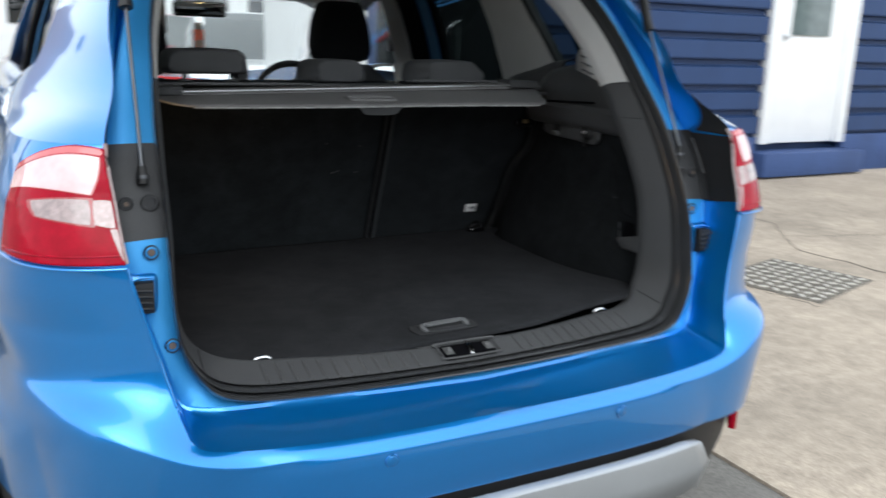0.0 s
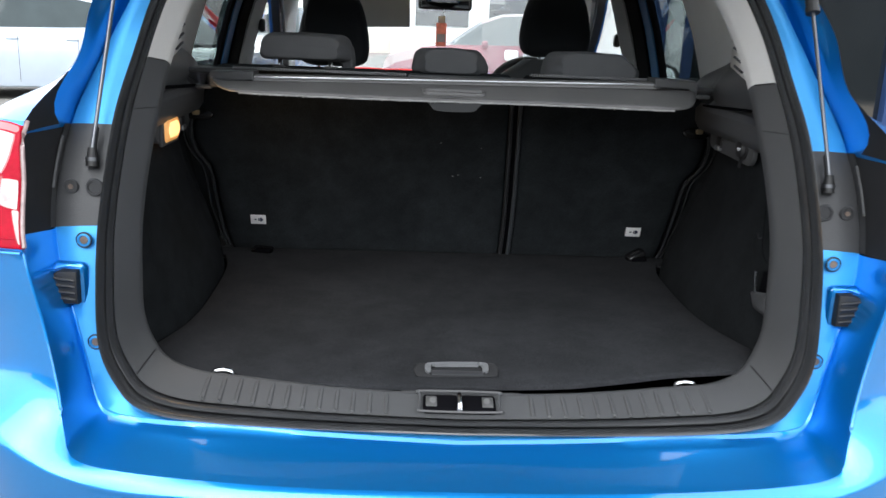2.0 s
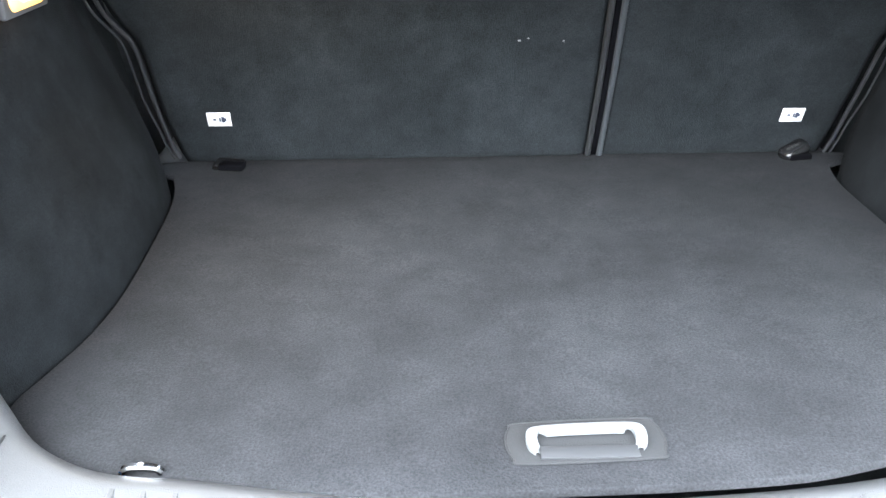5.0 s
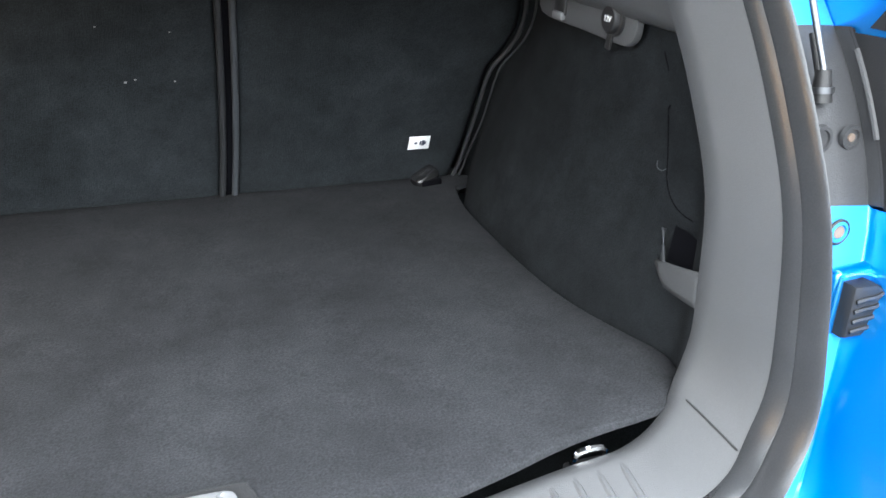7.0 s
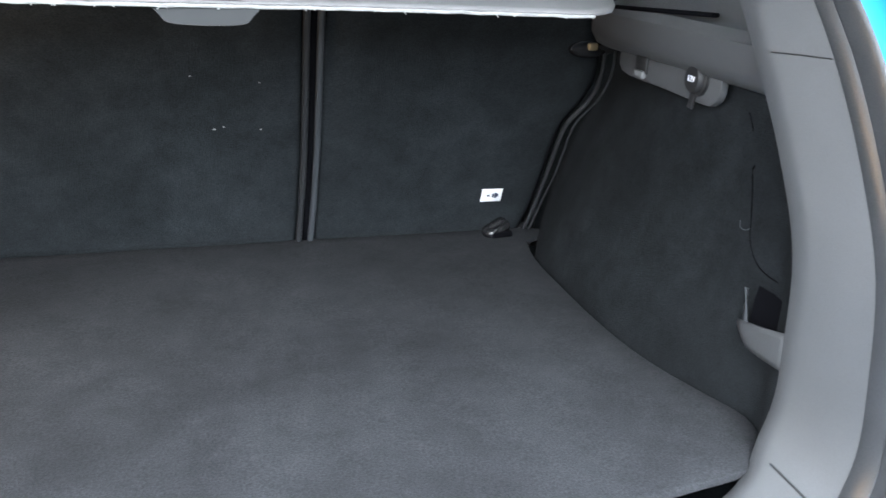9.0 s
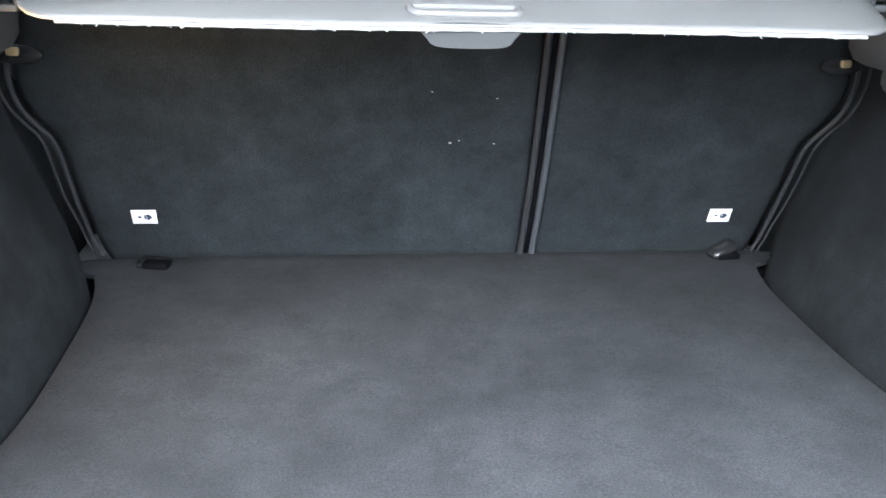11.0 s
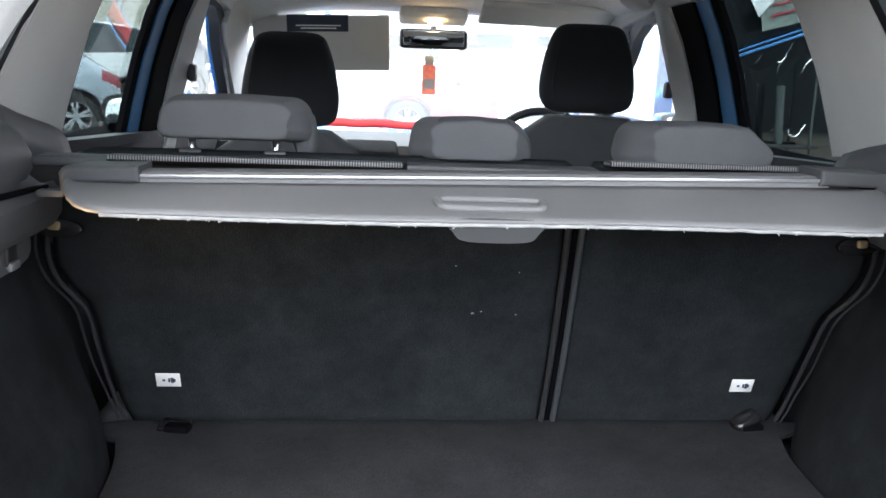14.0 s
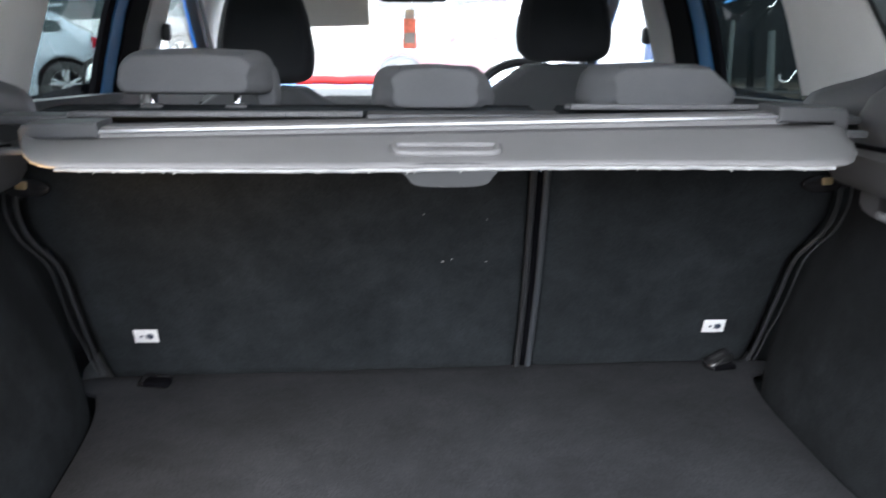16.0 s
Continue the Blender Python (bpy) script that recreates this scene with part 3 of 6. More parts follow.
# the corner runs out into the ledge in a hollow curve
hollow = []
for v in b.verts:
    if not v.is_boundary:
        d = min((Vector((abs(v.co.x), v.co.y, v.co.z)) - p).length for p in crest + side[:2])
        if d < .085:
            hollow.append((v, .6 * (1 - d / .085), [e.other_vert(v) for e in v.link_edges]))
for _ in range(40):
    for v, k, near in hollow:
        mean = sum((q.co for q in near), Vector()) / len(near)
        v.co = v.co.lerp(mean, k)
both_sides("body_edge", lambda: tube([p + Vector((0, .0015, 0)) for p in fine_edge[crease - 8::3]], .0030, 8), PAINT, car, "bright rolled edge of the body")
bumper = part("rear_bumper", b, PAINT, car, "blue painted rear bumper with a ledge at its top", sharp=70)

# black lower cladding and the silver skid panel
rows = []
for z, yr in ((.510, -.290), (.47, -.286), (.40, -.28), (.34, -.265), (.28, -.23)):
    w = interp(z, WIDE) - .004
    half = [p + Vector((-.004 * p.x / w, .004, 0)) for p in resample(round_corner(z, 0.0, yr), 40)] + [Vector((w, .95, z))]
    rows.append([Vector((-p.x, p.y, p.z)) for p in reversed(half[1:])] + half)
part("lower_cladding", grid(rows), PLASTIC_DARK, car, "black plastic lower bumper cladding")
rows = []
for z, yr, half in ((.490, -.306, .44), (.478, -.319, .50), (.42, -.318, .54), (.34, -.295, .54)):
    w, k = interp(z, WIDE), interp(z, POWER)
    rows.append([Vector((x, Y0 - (Y0 - yr) * (1 - abs(x / w) ** k) ** (1 / k), z)) for x in np.linspace(-half, half, 31)])
solid(part("skid_panel", grid(rows), SILVER, car, "silver painted plastic skid panel"), 0.02)

# parking sensors, reflectors
for x in (-.60, -.258, .258, .60):
    w = interp(.6, WIDE)
    y = Y0 - (Y0 + .3025) * (1 - abs(x / w) ** 3.9) ** (1 / 3.9)
    ang = math.degrees(math.atan2(x * abs(x) / w ** 2, 1.0))
    b = lathe([(0.0, .0008), (.009, .0008), (.0100, .0001), (.0125, .0005), (.0135, -.002)], 20, "X")
    b.transform(pose(x, y + .0005, .597, 0, 0, -90 + ang * 1.3))
    part("parking_sensor", b, PAINT, bumper)
for sx in (1, -1):
    b = box((0.10, 0.02, 0.05), (sx * .725, -.165, .455), 0.006, (0, 0, sx * 46))
    part("reflector", b, RED_LENS, bumper, "red rear reflector")

# tail lamps: red shell, clear window, pale inner edge, upper lens paled by painted sky
for sx in (1, -1):
    face = []
    for v in np.linspace(0, 1, 61):
        k = min(int(v * (LAMP_HI - LAMP_LO)), LAMP_HI - LAMP_LO - 1)
        p = ED[LAMP_LO + k].lerp(ED[LAMP_LO + k + 1], v * (LAMP_HI - LAMP_LO) - k)
        row = split_corner(p, LAMP_Y + .004, 64)[0]
        face.append([c + Vector((0, -.004 - .010 * math.sin(math.pi * k / 64), 0)) for k, c in enumerate(row)])
    # the top arches down towards the side of the car
    arch = [1 - .035 * (1 - min(1, u / .3)) ** 2 - .23 * max(0, (u - .30) / .70) ** 2 for u in np.linspace(0, 1, 65)]
    lamp_rows = []
    for i in range(61):
        row = []
        for j in range(65):
            v = min(i * arch[j], 59.999)
            row.append(face[int(v)][j].lerp(face[int(v) + 1][j], v - int(v)))
        lamp_rows.append(row)

    def on_lamp(v, u, proud):
        """A point of the lamp's face, v up and u round the corner from the inner edge, both 0 to 1."""
        a, c = min(v * 60, 59.999), min(u * 64, 63.999)
        i, j = int(a), int(c)
        lo = lamp_rows[i][j].lerp(lamp_rows[i][j + 1], c - j)
        hi = lamp_rows[i + 1][j].lerp(lamp_rows[i + 1][j + 1], c - j)
        return lo.lerp(hi, a - i) + Vector((.4, -1, 0)).normalized() * proud

    b = grid(lamp_rows)
    b.transform(Matrix.Diagonal((sx, 1, 1, 1)))
    lamp = part("tail_lamp", b, RED_LENS, car, "red tail lamp with a clear reversing window")
    solid(lamp, 0.012)
    def panel(corners, proud, grow=0.0, n=14):
        """Four-cornered panel of the lamp's face; corners (v, u) run round from the lower inner one."""
        a, c, d, e = corners
        rows = []
        for i in range(n + 1):
            row = []
            for j in range(n + 1):
                f, g = 2 * i / n - 1, 2 * j / n - 1
                f, g = f * math.sqrt(1 - .10 * g * g), g * math.sqrt(1 - .10 * f * f)
                f, g = (f + grow * f + 1) / 2, (g + grow * g + 1) / 2
                lo = [a[k] + (c[k] - a[k]) * f for k in (0, 1)]
                hi = [e[k] + (d[k] - e[k]) * f for k in (0, 1)]
                v, u = (min(1, max(0, lo[k] + (hi[k] - lo[k]) * g)) for k in (0, 1))
                row.append(on_lamp(v, u, proud))
            rows.append(row)
        b = grid(rows)
        b.transform(Matrix.Diagonal((sx, 1, 1, 1)))
        return b

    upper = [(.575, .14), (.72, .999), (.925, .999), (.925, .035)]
    window = [(.325, .165), (.40, .58), (.545, .66), (.548, .165)]
    # pink margin where the painted sky reflection fades into the red
    part("lens_glare_fade", panel(upper, .0007, .03), GLARE_FADE_LENS, lamp)
    part("window_border", panel(window, .0005, .16), DEEP_LENS, lamp)
    part("upper_lens", panel(upper, .0012), SKY_PALE_LENS, lamp, "pale upper lens with reflected sky in its colour")
    part("top_band", panel([(.935, .02), (.935, .995), (.99, .995), (.99, .02)], .0010), mat("pale_red_lens", (.55, .10, .11), .1, 0, .1, 30.0, coat=1.0), lamp, "pale red band along the top")
    part("reversing_window", panel(window, .0010), CLEAR_LENS, lamp, "smoky clear reversing lamp window")
    part("ribbed_window", panel([(.30, .01), (.33, .145), (.545, .145), (.55, .01)], .0014), STRIP_LENS, lamp, "pale ribbed window beside it")
    part("pale_edge", panel([(.03, .0), (.05, .012), (.30, .05), (.30, .0)], .0012), STRIP_LENS, lamp)
    line = [on_lamp(.075 - .02 * u, u, .0004) for u in np.linspace(.02, .98, 30)]
    part("lens_line", tube([Vector((sx * p.x, p.y, p.z)) for p in line], .0016, 6), RED_LENS, lamp)
    line = [p + Vector((0, -.002, -.006)) for p in lamp_rows[0]]
    part("body_lip", tube([Vector((sx * p.x, p.y, p.z)) for p in line], .0028, 8), PAINT, lamp, "bright body edge under the lamp")
    edge = [Vector((sx * (p.x - .002), p.y + .002, p.z)) for p in ED[LAMP_LO:LAMP_HI + 1]]
    part("lamp_edge", tube(edge, 0.004, 8), CLEAR_LENS, lamp, "clear lamp edge")

# bolts, grommets and buffers on the flange
for sx in (1, -1):
    for y, z, x, r in ((-.066, .957, .614, .0115), (-.100, .797, .592, .0115)):
        b = lathe([(0, .003), (r * .6, .003), (r * .7, .0055), (r, .0045), (r * 1.15, 0)], 20, "X")
        b.transform(pose(sx * x, y - .004, z, 0, 0, -90))
        bolt = part("bolt", b, JAMB, car, "painted bolt with a rusty head")
        part("bolt_head", rod((sx * x, y - .004, z), (sx * x, y - .0085, z), r * .55, n=12), RUST, bolt)
        ring = [Vector((sx * x + r * 1.0 * math.cos(a), y - .0075, z + r * 1.0 * math.sin(a))) for a in np.linspace(0, 2 * math.pi, 25)]
        part("bolt_rim", tube(ring, .0018, 6), PLASTIC_DARK, bolt)
    for x, z, r, m in ((.645, 1.036, .0115, BLACK_TRIM), (.607, 1.036, .0135, BLACK_TRIM)):
        b = lathe([(0, .002), (r * .7, .002), (r * .75, .0045), (r, .0045), (r * 1.1, 0)], 20, "X")
        b.transform(pose(sx * x, -.032, z, 0, 0, -90))
        gr = part("grommet", b, m, car)
        if r < .012:
            part("screw", rod((sx * x, -.032, z), (sx * x, -.0355, z), r * .36, n=12), RUST, gr)
    pocket = part("buffer_pocket", box((0.066, 0.020, 0.074), (sx * .640, -.078, .886), 0.012, (0, 0, sx * 6), seg=3), PAINT, car, "blue pressed pocket round the buffer")
    ring = spline([(sx * (.640 + dx), -.090 - dx * .1, .886 + dz) for dx, dz in ((-.027, -.030), (-.027, .024), (-.021, .031), (.004, .031), (.027, .020), (.030, .012), (.030, -.026), (.024, -.032), (-.021, -.033))], 4, True)
    part("pocket_lip", tube(ring + ring[:1], .0024, 6), PAINT, pocket)
    face = [(-.023, -.028), (-.023, .027), (.003, .027), (.026, .016), (.026, -.024), (.021, -.028)]
    b = slab([(x * sx, z) for x, z in face], 0, .024, .005)
    b.transform(pose(sx * .640, -.082, .886, 90, 0, 0))
    buf = part("buffer", b, PLASTIC_DARK, car, "black ribbed rubber tailgate buffer")
    for k in range(4):
        z = .866 + k * .0105
        line = spline([(sx * .621, -.106, z), (sx * .631, -.1068, z + .002), (sx * .645, -.1068, z + .003), (sx * (.658 - .002 * k), -.106, z + .006)], 3)
        part("buffer_rib", tube(line, .0026, 6), PLASTIC_DARK, buf)

# gas struts
for sx in (1, -1):
    ball, end, head = Vector((sx * .614, -.018, 1.078)), Vector((sx * .606, .123, 1.373)), Vector((sx * .596, .20, 1.58))
    strut = part("gas_strut", rod(ball + Vector((0, 0, .012)), end, .0034), STEEL, car, "gas strut holding the tailgate open")
    part("cylinder", rod(end, head, .0115), PLASTIC_DARK, strut)
    part("cylinder_collar", rod(end + (ball - end) * .03, end, .0125), PLASTIC_DARK, strut)
    b = rod(ball + Vector((0, 0, -.010)), ball + Vector((0, .004, .020)), .0105, .007)
    part("ball_joint", b, PLASTIC_DARK, strut)
    part("joint_sleeve", rod(ball.lerp(end, .04), ball.lerp(end, .17), .0046), PLASTIC_DARK, strut)
    part("ball_clip", rod(ball + Vector((0, .001, -.002)), ball + Vector((0, .002, .004)), .0112), STEEL, strut)

# raised tailgate over the opening
rows = []
for v in np.linspace(0, 1, 9):
    y, z = .40 - 1.05 * v, 1.64 + .33 * v - .12 * v * v
    half = .60 + .06 * v - .10 * v ** 4
    rows.append([Vector((half * u, y - .03 * (1 - u * u), z + .05 * (1 - abs(u) ** 3))) for u in np.linspace(-1, 1, 17)])
gate = part("tailgate", grid(rows), PAINT, car, "raised blue tailgate")
solid(gate, 0.05)
inner = [[p + Vector((0, .01, -.058)) for p in r] for r in rows]
solid(part("gate_lining", grid(inner), PLASTIC_DARK, gate, "dark plastic tailgate lining"), .006)

# vent panel in each rear pillar, with louvres
for sx in (1, -1):
    b = bmesh.new()
    tri = [(.548, .205, 1.232), (.548, .322, 1.262), (.545, .318, 1.300), (.530, .268, 1.345)]
    f = b.faces.new([b.verts.new((sx * x, y, z)) for x, y, z in tri])
    vent = part("pillar_vent", b, LIGHT_TRIM, car, "pale louvred pillar vent")
    solid(vent, .006, 0.0)
    for k in range(4):
        z = 1.258 + .018 * k
        part("louvre", box((.008, .050 - .004 * k, .004), (sx * (.545 - .002 * k), .272 + .003 * k, z), .001, (14, 0, 0)), SEAM_GREY, vent)

# ---- boot interior ----
def floor_z(y, x=0.0):
    """The board lies a little crooked: higher on one side, more so at the front."""
    return .718 + .014 * y + x * (.030 - .022 * max(0, y) / .8)


FRONT = [(-.555, .052), (-.520, .012), (-.48, -.003), (-.42, -.016), (-.36, -.030), (-.30, -.040), (-.25, -.048), (-.18, -.057), (-.08, -.060), (0, -.060), (.10, -.060), (.19, -.056),
         (.26, -.042), (.32, -.028), (.36, -.017), (.40, -.008), (.44, -.002), (.49, .003), (.535, .012), (.563, .045)]
SIDE = [(.578, .10), (.562, .16), (.541, .24), (.531, .33), (.531, .45), (.537, .60), (.548, .68), (.564, .74), (.576, .81)]
loop = FRONT + SIDE + [(-x, y) for x, y in reversed(SIDE)]
outline = [(p.x, p.y) for p in spline([(x, y, 0) for x, y in loop], 3, True)]
board = thing("boot_floor", "charcoal carpeted boot floor board lying a little crooked", "boot floor", (0, .3, .70))
b = slab(outline, -.009, 0.0, 0.004)
for axis, cuts in ((0, np.arange(-.54, .55, .06)), (1, np.arange(0, .80, .06))):
    for c in cuts:
        normal, at = ((1, 0, 0), (c, 0, 0)) if axis == 0 else ((0, 1, 0), (0, c, 0))
        bmesh.ops.bisect_plane(b, geom=list(b.verts) + list(b.edges) + list(b.faces), plane_co=at, plane_no=normal)
for v in b.verts:
    v.co = Vector((v.co.x, v.co.y - .3, v.co.z + floor_z(v.co.y, v.co.x) - .70 + .0012 * noise.noise((v.co.x * 6, v.co.y * 6, 1))))
part("carpet", b, CARPET, board, "charcoal needle-felt carpet")
cup_line = [(.058, -.027), (.070, -.020), (.075, .003), (.070, .025), (.056, .033), (-.056, .033), (-.070, .025), (-.075, .003), (-.070, -.020), (-.058, -.027)]
cup_line = spline([(x, y, 0) for x, y in cup_line], 4, True)
b = slab([(p.x, p.y) for p in cup_line], 0, .0025, .0012)
b.transform(pose(0, -.3, .0185, .8, -1.7))
cup = part("handle_cup", b, CUP, board, "dark grey plastic handle recess")
b = tube([p + Vector((0, 0, .0205)) for p in cup_line + cup_line[:1]], .0011, 6)
b.transform(pose(0, -.3, 0, .8, -1.7))
part("cup_rim", b, CUP, cup)
# the pull: a flat bowed bar whose ends turn down and in
pts = spline([(-.050, -.017, .001), (-.0555, -.009, .003), (-.0565, .006, .0055), (-.050, .0145, .0065), (-.030, .0165, .007), (0, .017, .007), (.030, .0165, .007), (.050, .0145, .0065), (.0565, .006, .0055), (.0555, -.009, .003), (.050, -.017, .001)], 5)
rows = []
for k, p in enumerate(pts):
    side = min(1, max(0, (abs(p.x) - .036) / .018))
    inn = Vector((-math.copysign(side, p.x), -(1 - side) if p.y > .0 else .1, 0)).normalized() * (.0105 if p.y > -.012 else .006)
    rows.append([p + Vector((0, 0, .0025)), p + inn * .5 + Vector((0, 0, .0032)), p + inn + Vector((0, 0, .0015)), p + inn + Vector((0, 0, -.0035)), p + Vector((0, 0, -.0035))])
b = grid(rows, closed=True)
b.transform(pose(0, -.3, .0205, .8, -1.7))
part("pull_handle", b, HANDLE, cup, "pale grey pull handle", sharp=50)
b = box((.092, .016, .003), (0, -.317, .0222), .0012, (6, 0, 0))
part("finger_plate", b, FINGER, cup, "grey finger plate")

# tub under the board, closing the boot below
rows = []
for z, s in ((.690, 1.04), (.64, 1.03), (.56, .98)):
    rows.append([Vector((x * s, y * s - .02, z)) for x, y in outline])
b = grid(rows, closed=True)
b.verts.ensure_lookup_table()
b.faces.new(b.verts[-len(outline):])
part("boot_tub", b, FELT, car, "black felt lining under the boot floor")

# side linings
def lining_x(y, z):
    base = interp(y, [(.02, .545), (.05, .566), (.10, .584), (.16, .569), (.24, .547), (.33, .536), (.45, .535), (.60, .540), (.68, .554), (.73, .580), (.80, .622), (.90, .650)])
    up = (z - .72) / .40
    top = interp(y, [(.03, .585), (.16, .612), (.30, .612), (.55, .625), (.62, .648), (.68, .672), (.90, .70)])
    f = up * up * (3 - 2 * up) if up < 1 else 1
    return base + (top - base) * f + .012 * math.sin(3.1 * up) * (1 if .2 < y < .7 else .3)


EDGE_Y = [(.69, .002), (.735, .008), (.80, .028), (.86, .033), (.96, .044), (1.06, .092), (1.15, .147), (1.24, .203), (1.30, .25)]
EDGE_X = [(.69, .533), (.735, .543), (.785, .560), (.85, .566), (.96, .567), (1.06, .565), (1.15, .560)]


def lining():
    rows = []
    for z in np.linspace(.69, 1.13, 18):
        y0 = interp(z, EDGE_Y)
        row = []
        for v in np.linspace(0, 1, 40):
            y = y0 + (.90 - y0) * v ** 1.3
            k = min(1, (y - y0) / .07)
            k = k * k * (3 - 2 * k)
            row.append(Vector((interp(z, EDGE_X) * (1 - k) + lining_x(y, z) * k, y, z)))
        rows.append(row)
    return grid(rows)


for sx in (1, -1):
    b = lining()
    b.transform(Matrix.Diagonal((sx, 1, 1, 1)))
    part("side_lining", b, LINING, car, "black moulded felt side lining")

# upper side trims: groove for the cover, shoulder under the window
SECT = [(.640, 1.100), (.602, 1.102), (.588, 1.108), (.578, 1.124), (.576, 1.152), (.584, 1.162), (.594, 1.158), (.603, 1.158), (.607, 1.172), (.600, 1.186),
        (.600, 1.205), (.612, 1.230), (.636, 1.247), (.690, 1.252)]
for sx in (1, -1):
    rows = []
    for v in np.linspace(0, 1, 30):
        row = []
        for x, z in SECT:
            y0 = interp(z, EDGE_Y) + .002
            y = y0 + (.612 - y0) * v ** .8
            up = min(1, max(0, (z - 1.172) / .05))
            lift = up * (.555 - y) * .19
            if x > .65:
                x -= .055 * min(1, max(0, (.48 - y) / .3))
            k = 1 if y < .54 else max(.02, 1 - ((y - .54) / .0735) ** 2) ** .5
            if z < 1.165:
                row.append(Vector((sx * x, min(y, .59), z + .012 * (y - .3))))
            else:
                row.append(Vector((sx * (.675 - (.675 - x) * k), y, 1.195 + (z - 1.195) * (.25 + .75 * k) + lift + .012 * (y - .3))))
        rows.append(row)
    solid(part("upper_side_trim", grid(rows), PLASTIC, car, "grained grey plastic shoulder trim"), .004, 1.0)
    # curved foot of the pillar ahead of it
    rows = []
    for y, zt in ((.53, 1.280), (.60, 1.272), (.66, 1.256), (.72, 1.243), (.78, 1.231), (.82, 1.220)):
        rows.append([Vector((sx * x, y, zt + dz)) for x, dz in ((.640, -.070), (.641, -.042), (.647, -.018), (.657, -.005), (.675, 0), (.70, .002))])
    solid(part("pillar_foot", grid(rows), PLASTIC, car, "grey plastic foot of the pillar"), .004, 1.0)

for sx in (1, -1):
    part("cover_groove", box((.012, .27, .006), (sx * .584, .425, 1.1705), .002, (-2.5, 0, 0)), MATT_BLACK, car, "dark groove for the load cover")

# fixture panels below the shoulder: hook and socket on one side, hook and lamp on the other
def fixture_panel(sx):
    pts = spline([(.272, 1.118, 0), (.272, 1.084, 0), (.284, 1.069, 0), (.305, 1.065, 0), (.40, 1.069, 0), (.520, 1.076, 0), (.526, 1.118, 0)], 4)
    b = slab([(p.x, p.y) for p in pts], 0, .010, .003)
    b.transform(Matrix(((0, 0, -1, .604), (1, 0, 0, 0), (0, 1, 0, 0), (0, 0, 0, 1))))
    b.transform(Matrix.Diagonal((sx, 1, 1, 1)))
    return part("fixture_panel", b, PLASTIC, car, "grey plastic panel with a bag hook")


for sx in (1, -1):
    pan = fixture_panel(sx)
    part("hook_slot", box((.006, .030, .026), (sx * .592, .460, 1.093), .003), PLASTIC_DARK, pan)
    part("bag_hook", box((.010, .028, .012), (sx * .590, .460, 1.080), .004, (0, 0, 0)), HANDLE, pan, "pale plastic bag hook")
    if sx > 0:
        soc = lathe([(0, .013), (.0155, .013), (.0176, .011), (.0182, .006), (.0215, .005), (.0226, 0)], 28, "X")
        soc.transform(pose(.595, .319, 1.0955, 0, 0, 180))
        soc = part("power_socket", soc, PLASTIC_DARK, pan, "black socket cap marked 12V")
        part("cap_strap", box((.004, .012, .030), (.591, .324, 1.071), .002, (10, 0, 0)), PLASTIC_DARK, soc)
        fc = bpy.data.curves.new("marking", "FONT")
        fc.body, fc.size, fc.align_x, fc.align_y, fc.extrude = "12V", .0105, "CENTER", "CENTER", .0003
        fc.materials.append(PAPER)
        tx = new("marking", fc)
        tx.parent = soc
        tx.matrix_basis = Matrix.Translation((.5816, .319, 1.0955)) @ Matrix(((0, 0, -1, 0), (-1, 0, 0, 0), (0, 1, 0, 0), (0, 0, 0, 1)))
    else:
        fr = part("lamp_frame", box((.010, .118, .060), (-.592, .354, 1.088), .004), PLASTIC, pan)
        lens_b = box((.040, .088, .044), (-.596, .354, 1.089), .018, seg=4)
        part("lamp_rim", box((.034, .102, .056), (-.597, .354, 1.089), .016, seg=4), LAMP_HALO, fr)
        part("lamp_lens", lens_b, LAMP_GLOW, fr, "lit warm boot lamp lens")
lamp_light = new("boot_lamp_light", bpy.data.lights.new("boot_lamp_light", "AREA"))
lamp_light.data.shape, lamp_light.data.size, lamp_light.data.size_y = "RECTANGLE", .06, .03
lamp_light.data.energy, lamp_light.data.color = 0.16, (1.0, .62, .28)
lamp_light.matrix_world = look((-.566, .354, 1.089), (.2, .38, .95))
lamp_light.parent = car

# elastic pocket on the lining, with its torn flap, and the outline of the cover panel behind it
rows = []
for v in np.linspace(0, 1, 8):
    y = .138 - .100 * v
    zt, zb = .844 + .026 * v, .838 - .018 * min(1, v * 4) + .006 * v
    bow = .003 * math.sin(math.pi * v)
    rows.append([Vector((.575 - bow - .0012 * math.sin(math.pi * u) - .010 * v, y, zt + (zb - zt) * u)) for u in np.linspace(0, 1, 6)])
strap = solid(part("pocket_strap", grid(rows), PLASTIC, car, "grey elastic pocket strap"), .003)
rows = [[Vector((.577, .139 - .004 * v, .838 + .046 * v)), Vector((.572, .139 - .016 * (1 - v) - .003, .840 + .046 * v))] for v in np.linspace(0, 1, 7)]
solid(part("pocket_flap", grid(rows), SEAM_GREY, strap, "torn edge of the pocket"), .0015)
rows = [[Vector((lining_x(y, z) - .0025 - .002 * math.sin(math.pi * u), y, z)) for u, y in ((0, .132), (.33, .105), (.66, .08), (1, .058))] for z in (.846, .862, .878, .888)]
part("pocket_mouth", grid(rows), MATT_BLACK, strap)
line = [(y, z) for y, z in ((.236, 1.069), (.216, 1.040), (.196, 1.000), (.180, .960), (.166, .925), (.140, .905), (.100, .900), (.066, .905))]
line = [(p.x, p.y) for p in spline([(y, z, 0) for y, z in line], 5)]
part("panel_line", tube([(lining_x(y, z) - .0002, y, z) for y, z in line], .0008, 6), MATT_BLACK, car, "outline of the cover panel in the lining")
part("loose_thread", tube(spline([(.594, .192, .948), (.592, .188, .941), (.592, .178, .940), (.593, .172, .944)], 4), .0005, 6), SEAM_GREY, car, "loose thread")

